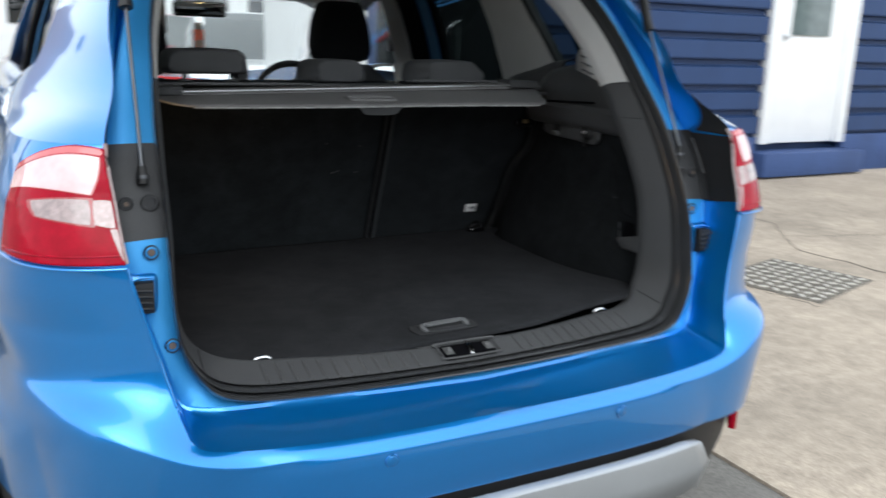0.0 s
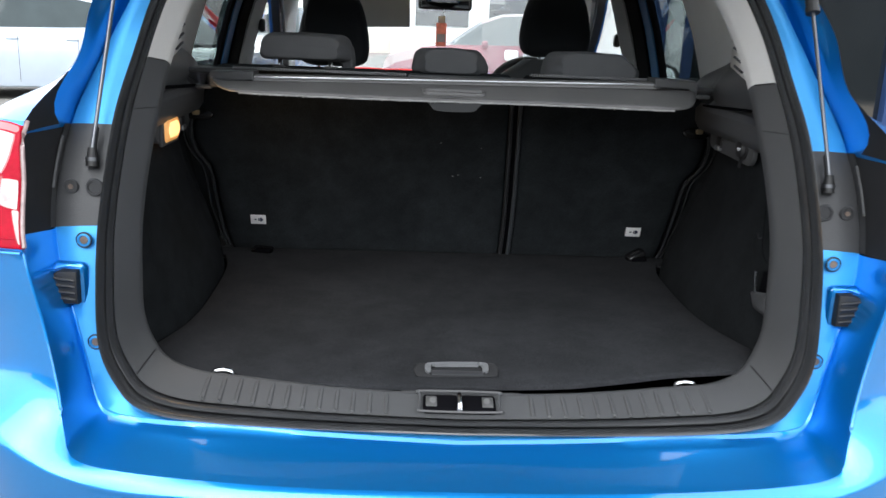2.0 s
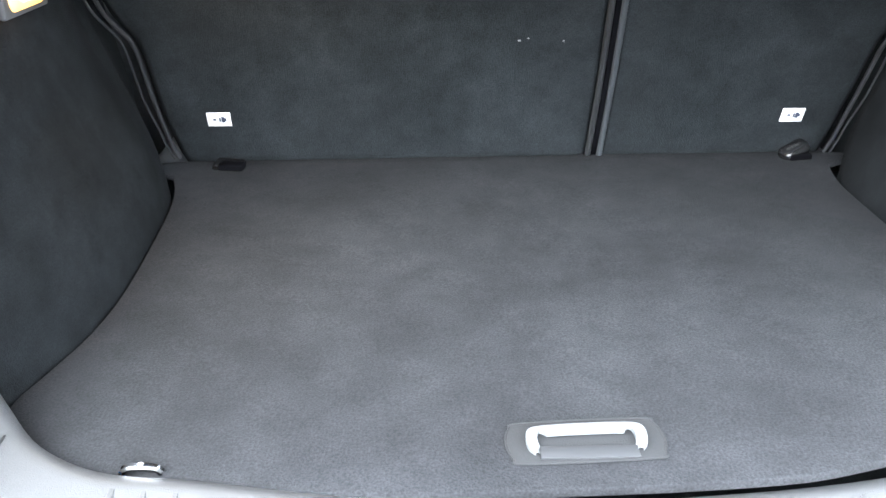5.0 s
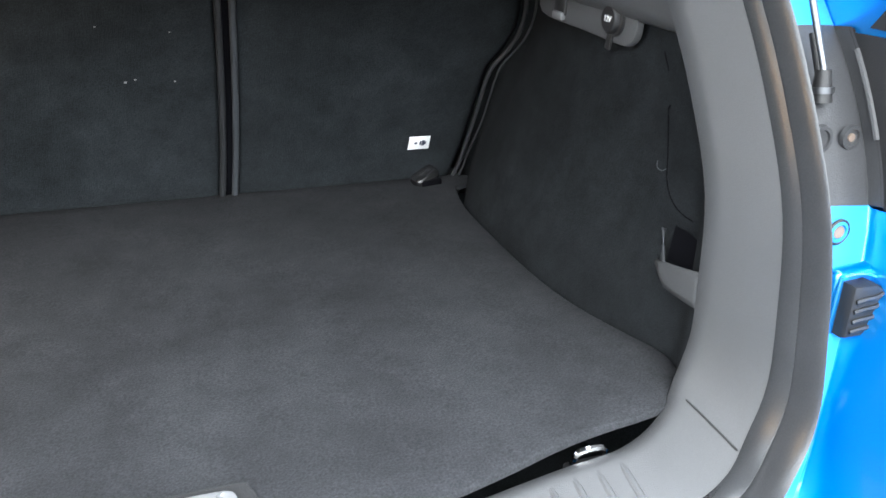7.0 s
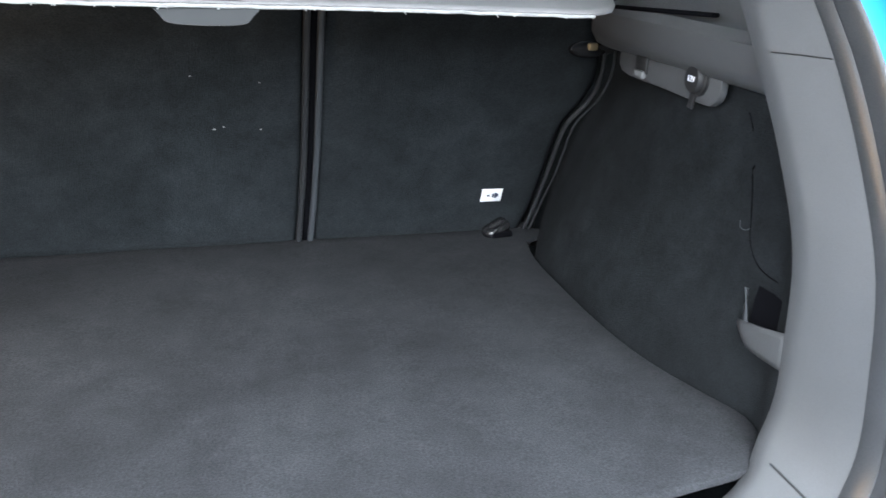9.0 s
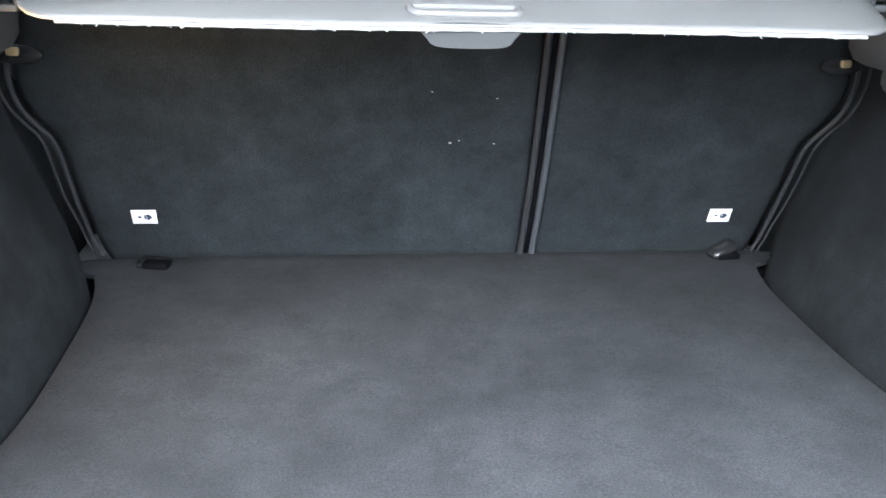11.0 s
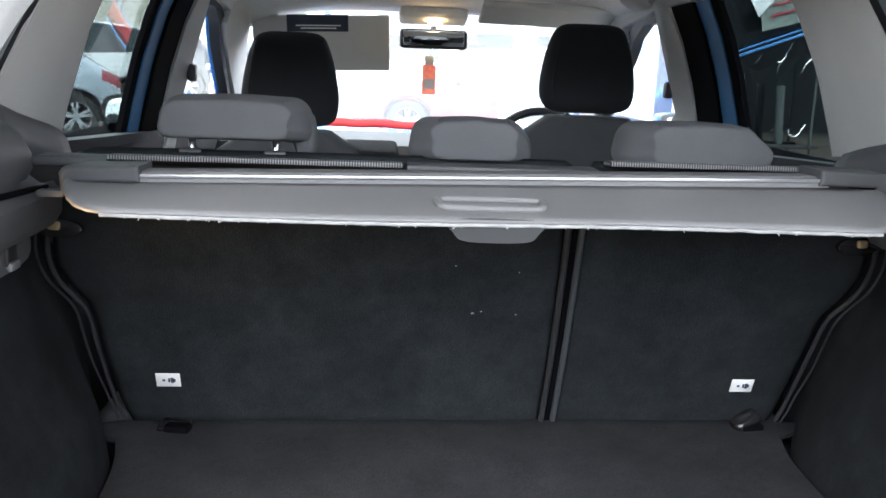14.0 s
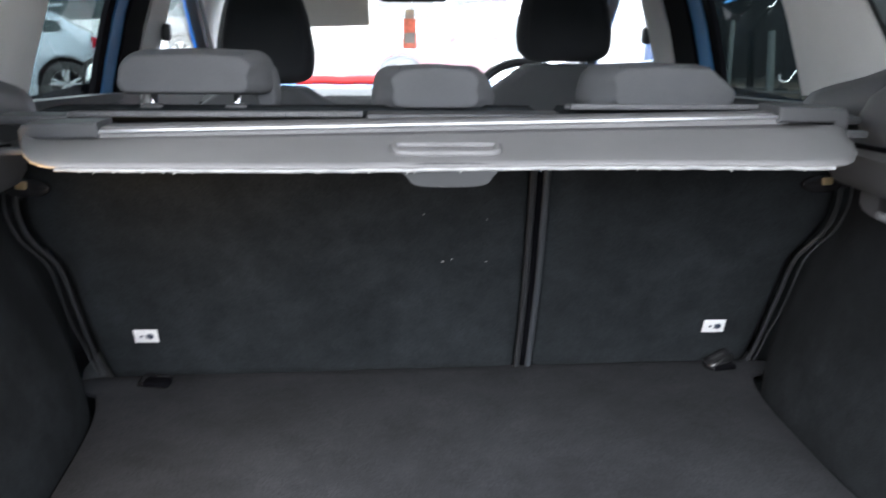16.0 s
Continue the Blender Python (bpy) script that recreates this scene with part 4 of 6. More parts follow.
# ---- rear seats ----
SEAT_LINE = [(.70, .815), (.73, .808), (.78, .796), (.815, .785), (.86, .767), (.95, .727), (1.05, .676), (1.15, .628), (1.205, .604)]


def seat_y(z):
    return interp(z, SEAT_LINE)


def seat_edge(z, sx=1):
    return interp(z, [(.70, .548), (.75, .570), (.80, .580), (.86, .586), (.93, .589), (.955, .594), (.975, .606), (.995, .618), (1.02, .626), (1.05, .626), (1.09, .616), (1.205, .56)]) + (.016 if sx > 0 else 0)


def split_x(z):
    """Middle of the split between the seats, which bows a little."""
    return interp(z, [(.70, .1635), (.76, .1665), (.82, .1680), (.90, .1665), (.964, .1638), (1.03, .160), (1.10, .156), (1.205, .151)])


def seat_back(x0, x1, name, label):
    rows = []
    zs = np.linspace(.705, 1.205, 15)
    for z in zs:
        a, c = x0(z), x1(z)
        xs = [a, a + .012, a + .03] + list(np.linspace(a + .06, c - .06, 9)) + [c - .03, c - .012, c]
        row = []
        for i, x in enumerate(xs):
            e = min(x - a, c - x)
            row.append(Vector((x, seat_y(z) + .010 * max(0, 1 - e / .03) ** 2 - .0015 * noise.noise((x * 5, z * 5, 3)), z)))
        rows.append(row)
    ob = part(name, grid(rows), FELT, car, label)
    return solid(ob, .022, -1.0 if ob.data.polygons[40].normal.y < 0 else 1.0)


wide = seat_back(lambda z: -seat_edge(z, -1), lambda z: split_x(z) - .0115, "seat_back_wide", "black carpeted back of the wide rear seat")
slim = seat_back(lambda z: split_x(z) + .0115, lambda z: seat_edge(z), "seat_back_narrow", "black carpeted back of the narrow rear seat")
for par, way in ((wide, -1), (slim, 1)):
    rows = [[Vector((split_x(z) + way * .0105 + dx, seat_y(z) - dy, z)) for dx, dy in ((-.0054, .001), (-.0040, .0052), (-.001, .0066), (.001, .0066), (.0040, .0052), (.0054, .001), (.004, -.03))] for z in np.linspace(.71, 1.20, 16)]
    part("edge_piping", grid(rows), SEAM_GREY if way > 0 else BOLSTER, par, "edge strip along the split")
rows = [[Vector((split_x(z) + dx, seat_y(z) + .006, z)) for dx in (-.012, .012)] for z in np.linspace(.71, 1.20, 10)]
solid(part("split_gap", grid(rows), MATT_BLACK, wide), .004)
for sx, par in ((-1, wide), (1, slim)):
    lx = -.487 if sx < 0 else .506
    tilt = math.degrees(math.atan2(.030, .08))
    lab = part("anchor_label", box((.040, .0016, .028), (lx, seat_y(.808) - .002, .808), .0006, (tilt, 0, 0)), PAPER, par, "small white child-seat anchor label")
    for dx, w, h in ((.007, .005, .011), (.0105, .004, .006), (.002, .003, .008), (-.007, .005, .0035)):
        part("pictogram", box((w, .001, h), (lx + dx, seat_y(.809) - .0034, .808), .0, (tilt, 0, 0)), INK, lab)
    # side bolster strip: a double bent bar from the latch to the floor
    zs_b = [1.085, 1.06, 1.035, 1.015, .995, .975, .955, .93, .89, .84, .79, .76, .735]
    b = tube(spline([(sx * (seat_edge(z, sx) + .002), seat_y(z) - .006, z) for z in zs_b], 4), .0038, 8)
    part("bolster_edge", b, BOLSTER, par, "black bolster edge strip")
    b = tube(spline([(sx * (seat_edge(z, sx) + (.017 if z > .80 else .010)), seat_y(z) - .012, z + (.004 if z > .8 else 0)) for z in zs_b], 4), .0022, 6)
    part("bolster_cord", b, BOLSTER, par)
    # latch at the top corner
    lat = part("seat_latch", box((.07, .05, .022), (sx * .615, .672, 1.092), .009), PLASTIC_DARK, car, "black seat latch with a brass plate")
    part("latch_plate", box((.018, .010, .012), (sx * .607, .646, 1.095), .003, (0, 0, sx * 12)), BRASS, lat)
    ring = [(.036 * math.cos(a), .014 * math.sin(a)) for a in [2 * math.pi * k / 28 for k in range(28)]]
    b = slab(ring, 0, .008, .003)
    b.transform(Matrix.Translation((sx * .601, .652, 1.090)) @ pose(0, 0, 0, 78, 0, sx * 8))
    part("latch_base", b, ANCHOR, lat, "glossy black oval base")
    # anchor cover at the floor
    cx = -.476 if sx < 0 else .516
    b = box((.054, .034, .012 if sx < 0 else .026), (cx, .776, floor_z(.77, cx) + (.004 if sx < 0 else .012)), .006 if sx < 0 else .012, (14, 0 if sx < 0 else -24, sx * 14), seg=3)
    ac = part("anchor_cover", b, ANCHOR, car, "glossy black plastic anchor cover")
    part("anchor_foot", box((.044, .026, .014), (cx + .006, .770, floor_z(.77, cx) + .004), .005, (0, 0, sx * 10)), MATT_BLACK, ac)

# scuffs on the felt
for x, z, s in ((.014, .951, .006), (.028, .955, .004), (.085, .95, .004), (-.02, 1.04, .004), (.08, 1.03, .003)):
    part("scuff", box((s * .7, .0008, s * .45), (x, seat_y(z) - .003, z), 0, (26, 0, 0)), mat("pale_scuff", (.2, .2, .2), .9), wide)


def cushion(name, outline, yc, deep, material, parent, label="", lean=0.0, power=4.0):
    """A padded block: a closed outline of (x, z), rounded off to the back and the front."""
    pts = spline([(x, 0, z) for x, z in outline], 6, True)
    cx, cz = sum(p.x for p in pts) / len(pts), sum(p.z for p in pts) / len(pts)
    z0 = min(p.z for p in pts)
    wide, tall = max(abs(p.x - cx) for p in pts), max(abs(p.z - cz) for p in pts)
    rows = []
    for a in (-1, -.985, -.94, -.85, -.68, -.4, 0, .4, .68, .85, .94, .985, 1):
        cut = (1 - (1 - min(1, abs(a)) ** power) ** (1 / power)) * .42 * tall
        rows.append([Vector((cx + (p.x - cx) * (1 - cut / wide), yc + deep * a + lean * (p.z - z0), cz + (p.z - cz) * (1 - cut / tall))) for p in pts])
    b = grid(rows, closed=True)
    b.verts.ensure_lookup_table()
    b.faces.new(b.verts[-len(pts):])
    b.faces.new(list(reversed(b.verts[:len(pts)])))
    bmesh.ops.recalc_face_normals(b, faces=b.faces)
    return part(name, b, material, parent, label, sharp=70)


def rest_outline(x0, x1, t0, t1, z0, z1):
    """Low wide cushion, its ends sloping in to the top."""
    m = (z0 + z1) / 2
    return [(x0 + .012, z0), (x0 + .002, z0 + .010), (x0 + .003, m - .004), (t0 - .004, z1 - .014), (t0 + .012, z1 - .002), (t0 + .04, z1), ((t0 + t1) / 2, z1 + .002), (t1 - .04, z1),
            (t1 - .012, z1 - .002), (t1 + .004, z1 - .014), (x1 - .003, m - .004), (x1 - .002, z0 + .010), (x1 - .012, z0), (x1 - .05, z0 - .001), (x0 + .05, z0 - .001)]


def headrest(label, panel, wing, seams):
    """Rear headrest: a back panel whose padded sides run forward and spread; panel and wing as in rest_outline."""
    rows = []
    for y, f, s in ((.6005, 0, .007), (.6012, 0, .003), (.603, 0, .001), (.606, 0, 0), (.618, .30, 0), (.636, .66, 0), (.660, .92, 0), (.685, 1, 0), (.712, 1, .003), (.730, 1, .012), (.738, 1, .026)):
        x0, x1, t0, t1, z0, z1 = (a + (c - a) * f for a, c in zip(panel, wing))
        line = spline([(x, 0, z) for x, z in rest_outline(x0 + s, x1 - s, t0 + s, t1 - s, z0 + s * .7, z1 - s * .7)], 6, True)
        rows.append([Vector((p.x, y + .08 * (p.z - panel[4]), p.z)) for p in line])
    n = len(rows[0])
    b = grid(rows, closed=True)
    b.verts.ensure_lookup_table()
    b.faces.new(b.verts[-n:])
    b.faces.new(list(reversed(b.verts[:n])))
    ob = part("headrest", b, SEAT_CLOTH, car, label, sharp=60)
    x0, x1, t0, t1, z0, z1 = panel
    for lo, hi, way in ((x0, t0, 1), (x1, t1, -1)):
        if way in seams:
            line = spline([(lo + way * .006, .606, z0 + .003), (lo + way * .004, .604, z0 + .012), (lo + (hi - lo) * .5 + way * .004, .606, (z0 + z1) / 2), (hi + way * .006, .610, z1 - .008), (hi + way * .010, .622, z1 + .001)], 4)
            part("seam", tube(line, .0009, 6), SEAM_GREY, ob)
    line = [(x, .6035, z0 + .006 + .002 * math.sin(x * 21)) for x in np.linspace(x0 + .014, x1 - .014, 14)]
    part("hem_seam", tube(line, .0008, 6), SEAM_GREY, ob)
    return ob


hl = headrest("grey cloth rear headrest raised on chrome posts", (-.449, -.266, -.438, -.268, 1.232, 1.283), (-.458, -.237, -.446, -.250, 1.226, 1.288), (-1,))
headrest("grey cloth rear headrest pushed down", (-.072, .057, -.067, .051, 1.212, 1.266), (-.100, .088, -.088, .068, 1.204, 1.267), (1, -1))
headrest("grey cloth rear headrest pushed down", (.248, .431, .252, .404, 1.214, 1.269), (.214, .450, .228, .414, 1.204, 1.271), (1, -1))
cushion("side_lobe", [(-.285, 1.266), (-.246, 1.266), (-.236, 1.245), (-.235, 1.213), (-.245, 1.203), (-.262, 1.204), (-.270, 1.222), (-.284, 1.236)], .692, .030, SEAT_CLOTH, hl, "", 0, 3.0)
for x in (-.406, -.289):
    part("post", rod((x, .628, 1.20), (x, .640, 1.240), .0055), CHROME, hl, "chrome headrest post")
    part("post_collar", box((.034, .026, .012), (x, .628, 1.209), .006, seg=3), PLASTIC, hl)

# seat shoulders behind the cover, with woven edge strips
MESH = bpy.data.materials.new("black_and_white_woven_edge")
MESH.use_nodes = True
mn = MESH.node_tree
mp = mn.nodes["Principled BSDF"]
mc = mn.nodes.new("ShaderNodeTexCoord")
mk = mn.nodes.new("ShaderNodeTexChecker")
mk.inputs["Scale"].default_value = 560
mk.inputs["Color1"].default_value, mk.inputs["Color2"].default_value = (.22, .22, .225, 1), (.025, .025, .026, 1)
mv = mn.nodes.new("ShaderNodeVectorMath")
mv.operation = "MULTIPLY_ADD"
mv.inputs[1].default_value, mv.inputs[2].default_value = (1, 0, 0), (0, .0004, .0004)  # teeth along the edge
mn.links.new(mc.outputs["Object"], mv.inputs[0])
mn.links.new(mv.outputs[0], mk.inputs["Vector"])
mn.links.new(mk.outputs["Color"], mp.inputs["Base Color"])
mp.inputs["Roughness"].default_value = .8
for x0, x1, z in ((-.50, -.11, 1.2060), (.175, .47, 1.2165)):
    part("woven_edge", box((x1 - x0, .040, .007), ((x0 + x1) / 2, .570, z), .002, (-4, 0, 0)), MESH, car, "black and white woven seat edge")
part("seat_top_middle", box((.27, .05, .010), (.03, .578, 1.203), .004), PLASTIC, car)
for x0, x1 in ((-.60, -.50), (.47, .60)):
    part("seat_top_end", box((x1 - x0, .06, .012), ((x0 + x1) / 2, .585, 1.199), .005), PLASTIC, car)
b = box((1.14, .13, .03), (0, .655, 1.176), .012)
part("seat_top", b, SEAT_DARK, car)

# ---- load cover ----
cover = thing("load_cover", "grey vinyl roller load cover, nearly wound in", "load cover", (0, .5, 1.195))
rel = lambda p: Vector(p) - Vector((0, .5, 1.195))
sect = [(.486, 1.186), (.488, 1.199), (.496, 1.2045), (.530, 1.205), (.545, 1.200), (.548, 1.185), (.535, 1.176), (.500, 1.176)]
crook = lambda x: .0015 + .0095 * x / .45  # the housing sits higher at one end
b = grid([[rel((x, y, z + crook(x))) for y, z in sect] for x in (-.455, -.45, .45, .455)], closed=True)
cas = part("cassette", b, COVER, cover, "grey roller housing", sharp=30)
part("bright_edge", box((.90, .003, .004), rel((0, .4855, 1.2015)), .001, (0, -1.21, 0)), ALLOY, cas)
for sx in (1, -1):
    z0 = 1.1925 + crook(sx * .49)
    b = slab([(.440, 0), (.516, -.001), (.519, -.016), (.536, -.017), (.538, .010), (.532, .018), (.440, .021)], 0, .066, .004)
    b.transform(Matrix(((sx, 0, 0, 0), (0, 0, -1, .046), (0, 1, 0, z0 - 1.195), (0, 0, 0, 1))))
    cap = part("end_cap", b, PLASTIC, cover, "grey plastic end cap with a hooked end", smooth=False)
    part("end_pin", box((.034, .018, .009), rel((sx * .549, .488, z0 - .016)), .003), PLASTIC, cap)
    part("cap_gap", box((.020, .03, .010), rel((sx * .506, .497, z0 - .006)), .001), MATT_BLACK, cap)
rows = []
fx = list(np.linspace(-.535, .535, 61))
for v in np.linspace(0, 1, 9):
    row = []
    for x in fx:
        tip = .340 + .004 * math.sin(x * 9) + .155 * max(0, (abs(x) - .43) / .105) ** 2.6
        y = .487 + (tip - .487) * v
        row.append(rel((x, y, 1.189 - .019 * (.487 - y) / .157 - .003 * v * v + .0088 * x / .45 * (1 - v) ** 1.5)))
    rows.append(row)
flap = part("flap", grid(rows), COVER, cover, "grey vinyl cover panel")
solid(flap, .004)
hem = [p + Vector((0, -.0015, -.001)) for p in rows[-1] if abs(p.x) < .462]
hem = [p + Vector((0, .0012 * noise.noise((p.x * 60, 0, 3)), .0010 * noise.noise((p.x * 45, 2, 0)))) for p in resample(hem, 160)]
part("frayed_hem", tube(hem, .0021, 6), FRAY, flap, "pale frayed hem")
rnd = random.Random(4)
for k in range(26):
    p = hem[rnd.randrange(2, len(hem) - 2)]
    part("loose_thread", box((.0009 + .002 * rnd.random() ** 3, .001, .0015 + .005 * rnd.random() ** 2), p + Vector((rnd.uniform(-.008, .008), -.001, -.002)), 0, (0, rnd.uniform(-70, 70), 0)), FRAY, flap)
ring = spline([(-.052, .420, 0), (.052, .420, 0), (.062, .408, 0), (.058, .388, 0), (.040, .382, 0), (-.040, .382, 0), (-.058, .388, 0), (-.062, .408, 0)], 4, True)
zf = lambda y: 1.189 - .019 * (.487 - y) / .157
b = tube([rel((p.x - .008, p.y - .006, zf(p.y) + .003)) for p in ring + [ring[0]]], .005, 8)
pull = part("pull_frame", b, COVER, cover, "grey moulded pull handle")
part("pull_bar", box((.095, .016, .004), rel((-.008, .396, 1.180)), .002, (9, 0, 0)), COVER, pull)
part("pull_dish", box((.108, .026, .003), rel((-.008, .401, 1.179)), .001, (9, 0, 0)), PLASTIC, pull)
b = slab([(p.x, p.y) for p in spline([(-.050, .004, 0), (.050, .004, 0), (.048, -.012, 0), (.032, -.021, 0), (-.032, -.021, 0), (-.048, -.012, 0)], 4, True)], 0, .0025)
b.transform(Matrix.Translation(rel((-.008, .344, 1.168))) @ pose(0, 0, 0, 78))
part("clear_tab", b, mat("smoky_plastic", (.020, .021, .022), .5, spec=.25), pull, "smoky plastic tab")

# ---- cabin ----
def side_x(z):
    return interp(z, [(.3, .74), (1.0, .74), (1.2, .695), (1.3, .672), (1.4, .640), (1.5, .600), (1.57, .555)])


def side_piece(name, outline, material, parent, label="", inner=0.0, thick=.03):
    """A piece of both side walls: outline of (y, z), following the lean of the glass."""
    obs = []
    for sx in (1, -1):
        b = bmesh.new()
        f = b.faces.new([b.verts.new((0, y, z)) for y, z in outline])
        bmesh.ops.subdivide_edges(b, edges=list(b.edges), cuts=3, use_grid_fill=True)
        e = bmesh.ops.extrude_face_region(b, geom=list(b.faces))
        far = {v for v in e["geom"] if isinstance(v, bmesh.types.BMVert)}
        for v in b.verts:
            v.co.x = sx * (side_x(v.co.z) - inner + (thick if v in far else 0))
        obs.append(part(name, b, material, parent, label, sharp=35))
    return obs


# door panels under the windows, pillars and rails
side_piece("door_card", [(.60, .45), (3.0, .45), (3.0, 1.10), (2.6, 1.13), (1.4, 1.165), (.90, 1.185), (.60, 1.20)], PLASTIC_DARK, car, "dark door lining", .02, .05)
side_piece("window_ledge", [(.86, 1.17), (1.42, 1.15), (1.42, 1.168), (.86, 1.196)], PLASTIC, car, "", .035, .04)
side_piece("rear_pillar_trim", [(.60, 1.262), (.66, 1.25), (.74, 1.232), (.82, 1.218), (.905, 1.206), (.93, 1.38), (.97, 1.545), (.75, 1.545), (.685, 1.40)], LIGHT_TRIM, car, "pale grey rear pillar trim", .012, .03)
side_piece("quarter_glass_seal", [(.585, 1.262), (.605, 1.255), (.690, 1.40), (.755, 1.545), (.735, 1.545), (.670, 1.40)], PLASTIC_DARK, car, "", .006, .03)
side_piece("window_channel", [(1.30, 1.14), (1.345, 1.14), (1.345, 1.53), (1.30, 1.53)], MATT_BLACK, car, "", .002, .012)
side_piece("door_frame", [(1.345, 1.14), (1.425, 1.14), (1.425, 1.53), (1.345, 1.53)], FRAME_BLUE, car, "blue painted door window frame", .006, .02)
side_piece("pillar_seal", [(1.425, 1.10), (1.575, 1.10), (1.575, 1.53), (1.425, 1.53)], MATT_BLACK, car, "", .014, .05)
side_piece("middle_pillar_trim", [(1.575, 1.00), (1.70, 1.00), (1.70, 1.40), (1.69, 1.56), (1.575, 1.56)], LIGHT_TRIM, car, "pale grey middle pillar trim", .020, .05)
side_piece("belt_cover", [(1.60, 1.00), (1.74, 1.00), (1.74, 1.22), (1.66, 1.25)], LIGHT_TRIM, car, "", .03, .05)
side_piece("outer_front_frame", [(1.72, 1.500), (1.86, 1.500), (2.02, 1.462), (2.12, 1.414), (2.66, 1.175), (2.74, 1.175), (2.14, 1.45), (2.04, 1.50), (1.88, 1.53), (1.72, 1.53)], PAINT, car, "", -.010, .03)
side_piece("front_pillar_trim", [(2.02, 1.56), (2.02, 1.44), (2.10, 1.40), (2.62, 1.19), (2.85, 1.08), (3.05, 1.08), (2.50, 1.42), (2.35, 1.52)], LIGHT_TRIM, car, "pale grey windscreen pillar trim", .03, .04)
side_piece("front_frame", [(1.66, 1.475), (1.85, 1.475), (2.00, 1.435), (2.10, 1.385), (2.60, 1.175), (2.66, 1.175), (2.12, 1.41), (2.02, 1.46), (1.86, 1.50), (1.66, 1.50)], PLASTIC_DARK, car, "", .015, .03)
side_piece("side_rail", [(.38, 1.50), (.72, 1.52), (1.64, 1.505), (2.02, 1.475), (2.02, 1.57), (.38, 1.57)], LIGHT_TRIM, car, "", .03, .03)
part_glass = side_piece("rear_door_glass", [(.84, 1.15), (1.34, 1.15), (1.34, 1.53), (.90, 1.53)], TINT_GLASS, car, "greenish rear door glass", -.012, .004)
part_glass += side_piece("front_door_glass", [(1.60, 1.10), (2.62, 1.10), (2.60, 1.18), (2.10, 1.40), (1.9, 1.50), (1.60, 1.50)], CLEAR_GLASS, car, "clear front door glass", -.012, .004)
part_glass += side_piece("quarter_glass", [(.32, 1.22), (.66, 1.20), (.72, 1.53), (.46, 1.50)], TINT_GLASS, car, "greenish quarter glass", -.012, .004)
for sx, y in ((1, 1.60), (-1, 1.60)):
    part("belt_anchor", box((.022, .035, .045), (sx * .625, y + .08, 1.300), .009, seg=3), PLASTIC, car, "seat belt anchor")

# headlining, visors, console, mirror, windscreen
rows = []
for y, z in ((.44, 1.545), (.60, 1.565), (1.0, 1.585), (1.5, 1.59), (2.0, 1.575), (2.30, 1.55), (2.46, 1.525)):
    rows.append([Vector((x, y, z - .075 * abs(x / .60) ** 4)) for x in np.linspace(-.60, .60, 21)])
solid(part("headlining", grid(rows), HEADLINING, car, "pale grey roof lining"), .008)
rows = []
for y, z in ((.37, 1.615), (.60, 1.64), (1.0, 1.66), (1.5, 1.665), (2.0, 1.65), (2.30, 1.615), (2.50, 1.565)):
    rows.append([Vector((x, y, z - .10 * abs(x / .62) ** 4)) for x in np.linspace(-.62, .62, 21)])
solid(part("roof", grid(rows), PAINT, car, "blue painted roof"), .01)
rows = []
for v in np.linspace(0, 1, 8):
    y, z = 2.46 + .72 * v, 1.545 - .50 * v + .05 * math.sin(math.pi * v)
    half = .58 + .10 * v
    rows.append([Vector((half * u, y - .10 * u * u, z)) for u in np.linspace(-1, 1, 15)])
wind = solid(part("windscreen", grid(rows), HAZY_GLASS, car, "clear windscreen with a film of painted glare"), .005)
wind.visible_shadow = False
for g in part_glass:
    g.visible_shadow = False
part("visor", box((.46, .018, .185), (-.345, 2.42, 1.402), .007, (8, -2, 0)), LIGHT_TRIM, car, "pale grey sun visor folded down")
part("visor_label", box((.205, .003, .056), (-.358, 2.392, 1.466), .001, (8, -2, 0)), INK, car, "black warning label on the visor")
for k in range(2):
    part("visor_print", box((.15 - .03 * k, .001, .004), (-.355, 2.389, 1.458 - .009 * k), 0, (8, -2, 0)), PAPER, car)
for x in (-.57, -.14):
    part("visor_clip", box((.045, .03, .022), (x, 2.42, 1.492), .009, seg=3), LIGHT_TRIM, car)
part("visor_driver", box((.41, .145, .020), (.362, 2.085, 1.503), .008, (-19, 1, 0), seg=3), LIGHT_TRIM, car, "pale grey sun visor folded up")
con = part("roof_console", box((.232, .10, .070), (.032, 2.43, 1.522), .012, (-14, 0, 0), seg=3), HEADLINING, car, "pale grey roof console with a lit lamp")
part("console_panel", box((.205, .004, .036), (.032, 2.3745, 1.526), .008, (-14, 0, 0)), HEADLINING, con)
part("lamp_lens", box((.045, .03, .010), (.037, 2.40, 1.480), .004), DOME_GLOW, con, "lit warm reading lamp lens")
mir = part("rear_mirror", box((.235, .030, .066), (.037, 2.452, 1.430), .014, (2.8, 0, -1), seg=3), PLASTIC_DARK, car, "black rear-view mirror")
MIRROR = mat("mirror_glass", (.8, .82, .82), .02, 1.0, 0.0)
part("mirror_glass", box((.212, .004, .050), (.0367, 2.4345, 1.431), .012, (2.8, 0, -1)), MIRROR, mir)
part("mirror_stalk", rod((.037, 2.46, 1.45), (.037, 2.53, 1.50), .009), PLASTIC_DARK, mir)
for sx in (1, -1):
    part("grab_handle", box((.05, .15, .014), (sx * .50, 1.62, 1.515), .006, (0, sx * 35, 0)), LIGHT_TRIM, car)
part("roof_vent", box((.085, .055, .012), (.395, 1.86, 1.568), .005, (0, 0, 10)), LIGHT_TRIM, car)
part("vent_slot", box((.035, .028, .012), (.385, 1.85, 1.562), .004, (0, 0, 10)), PLASTIC_DARK, car)

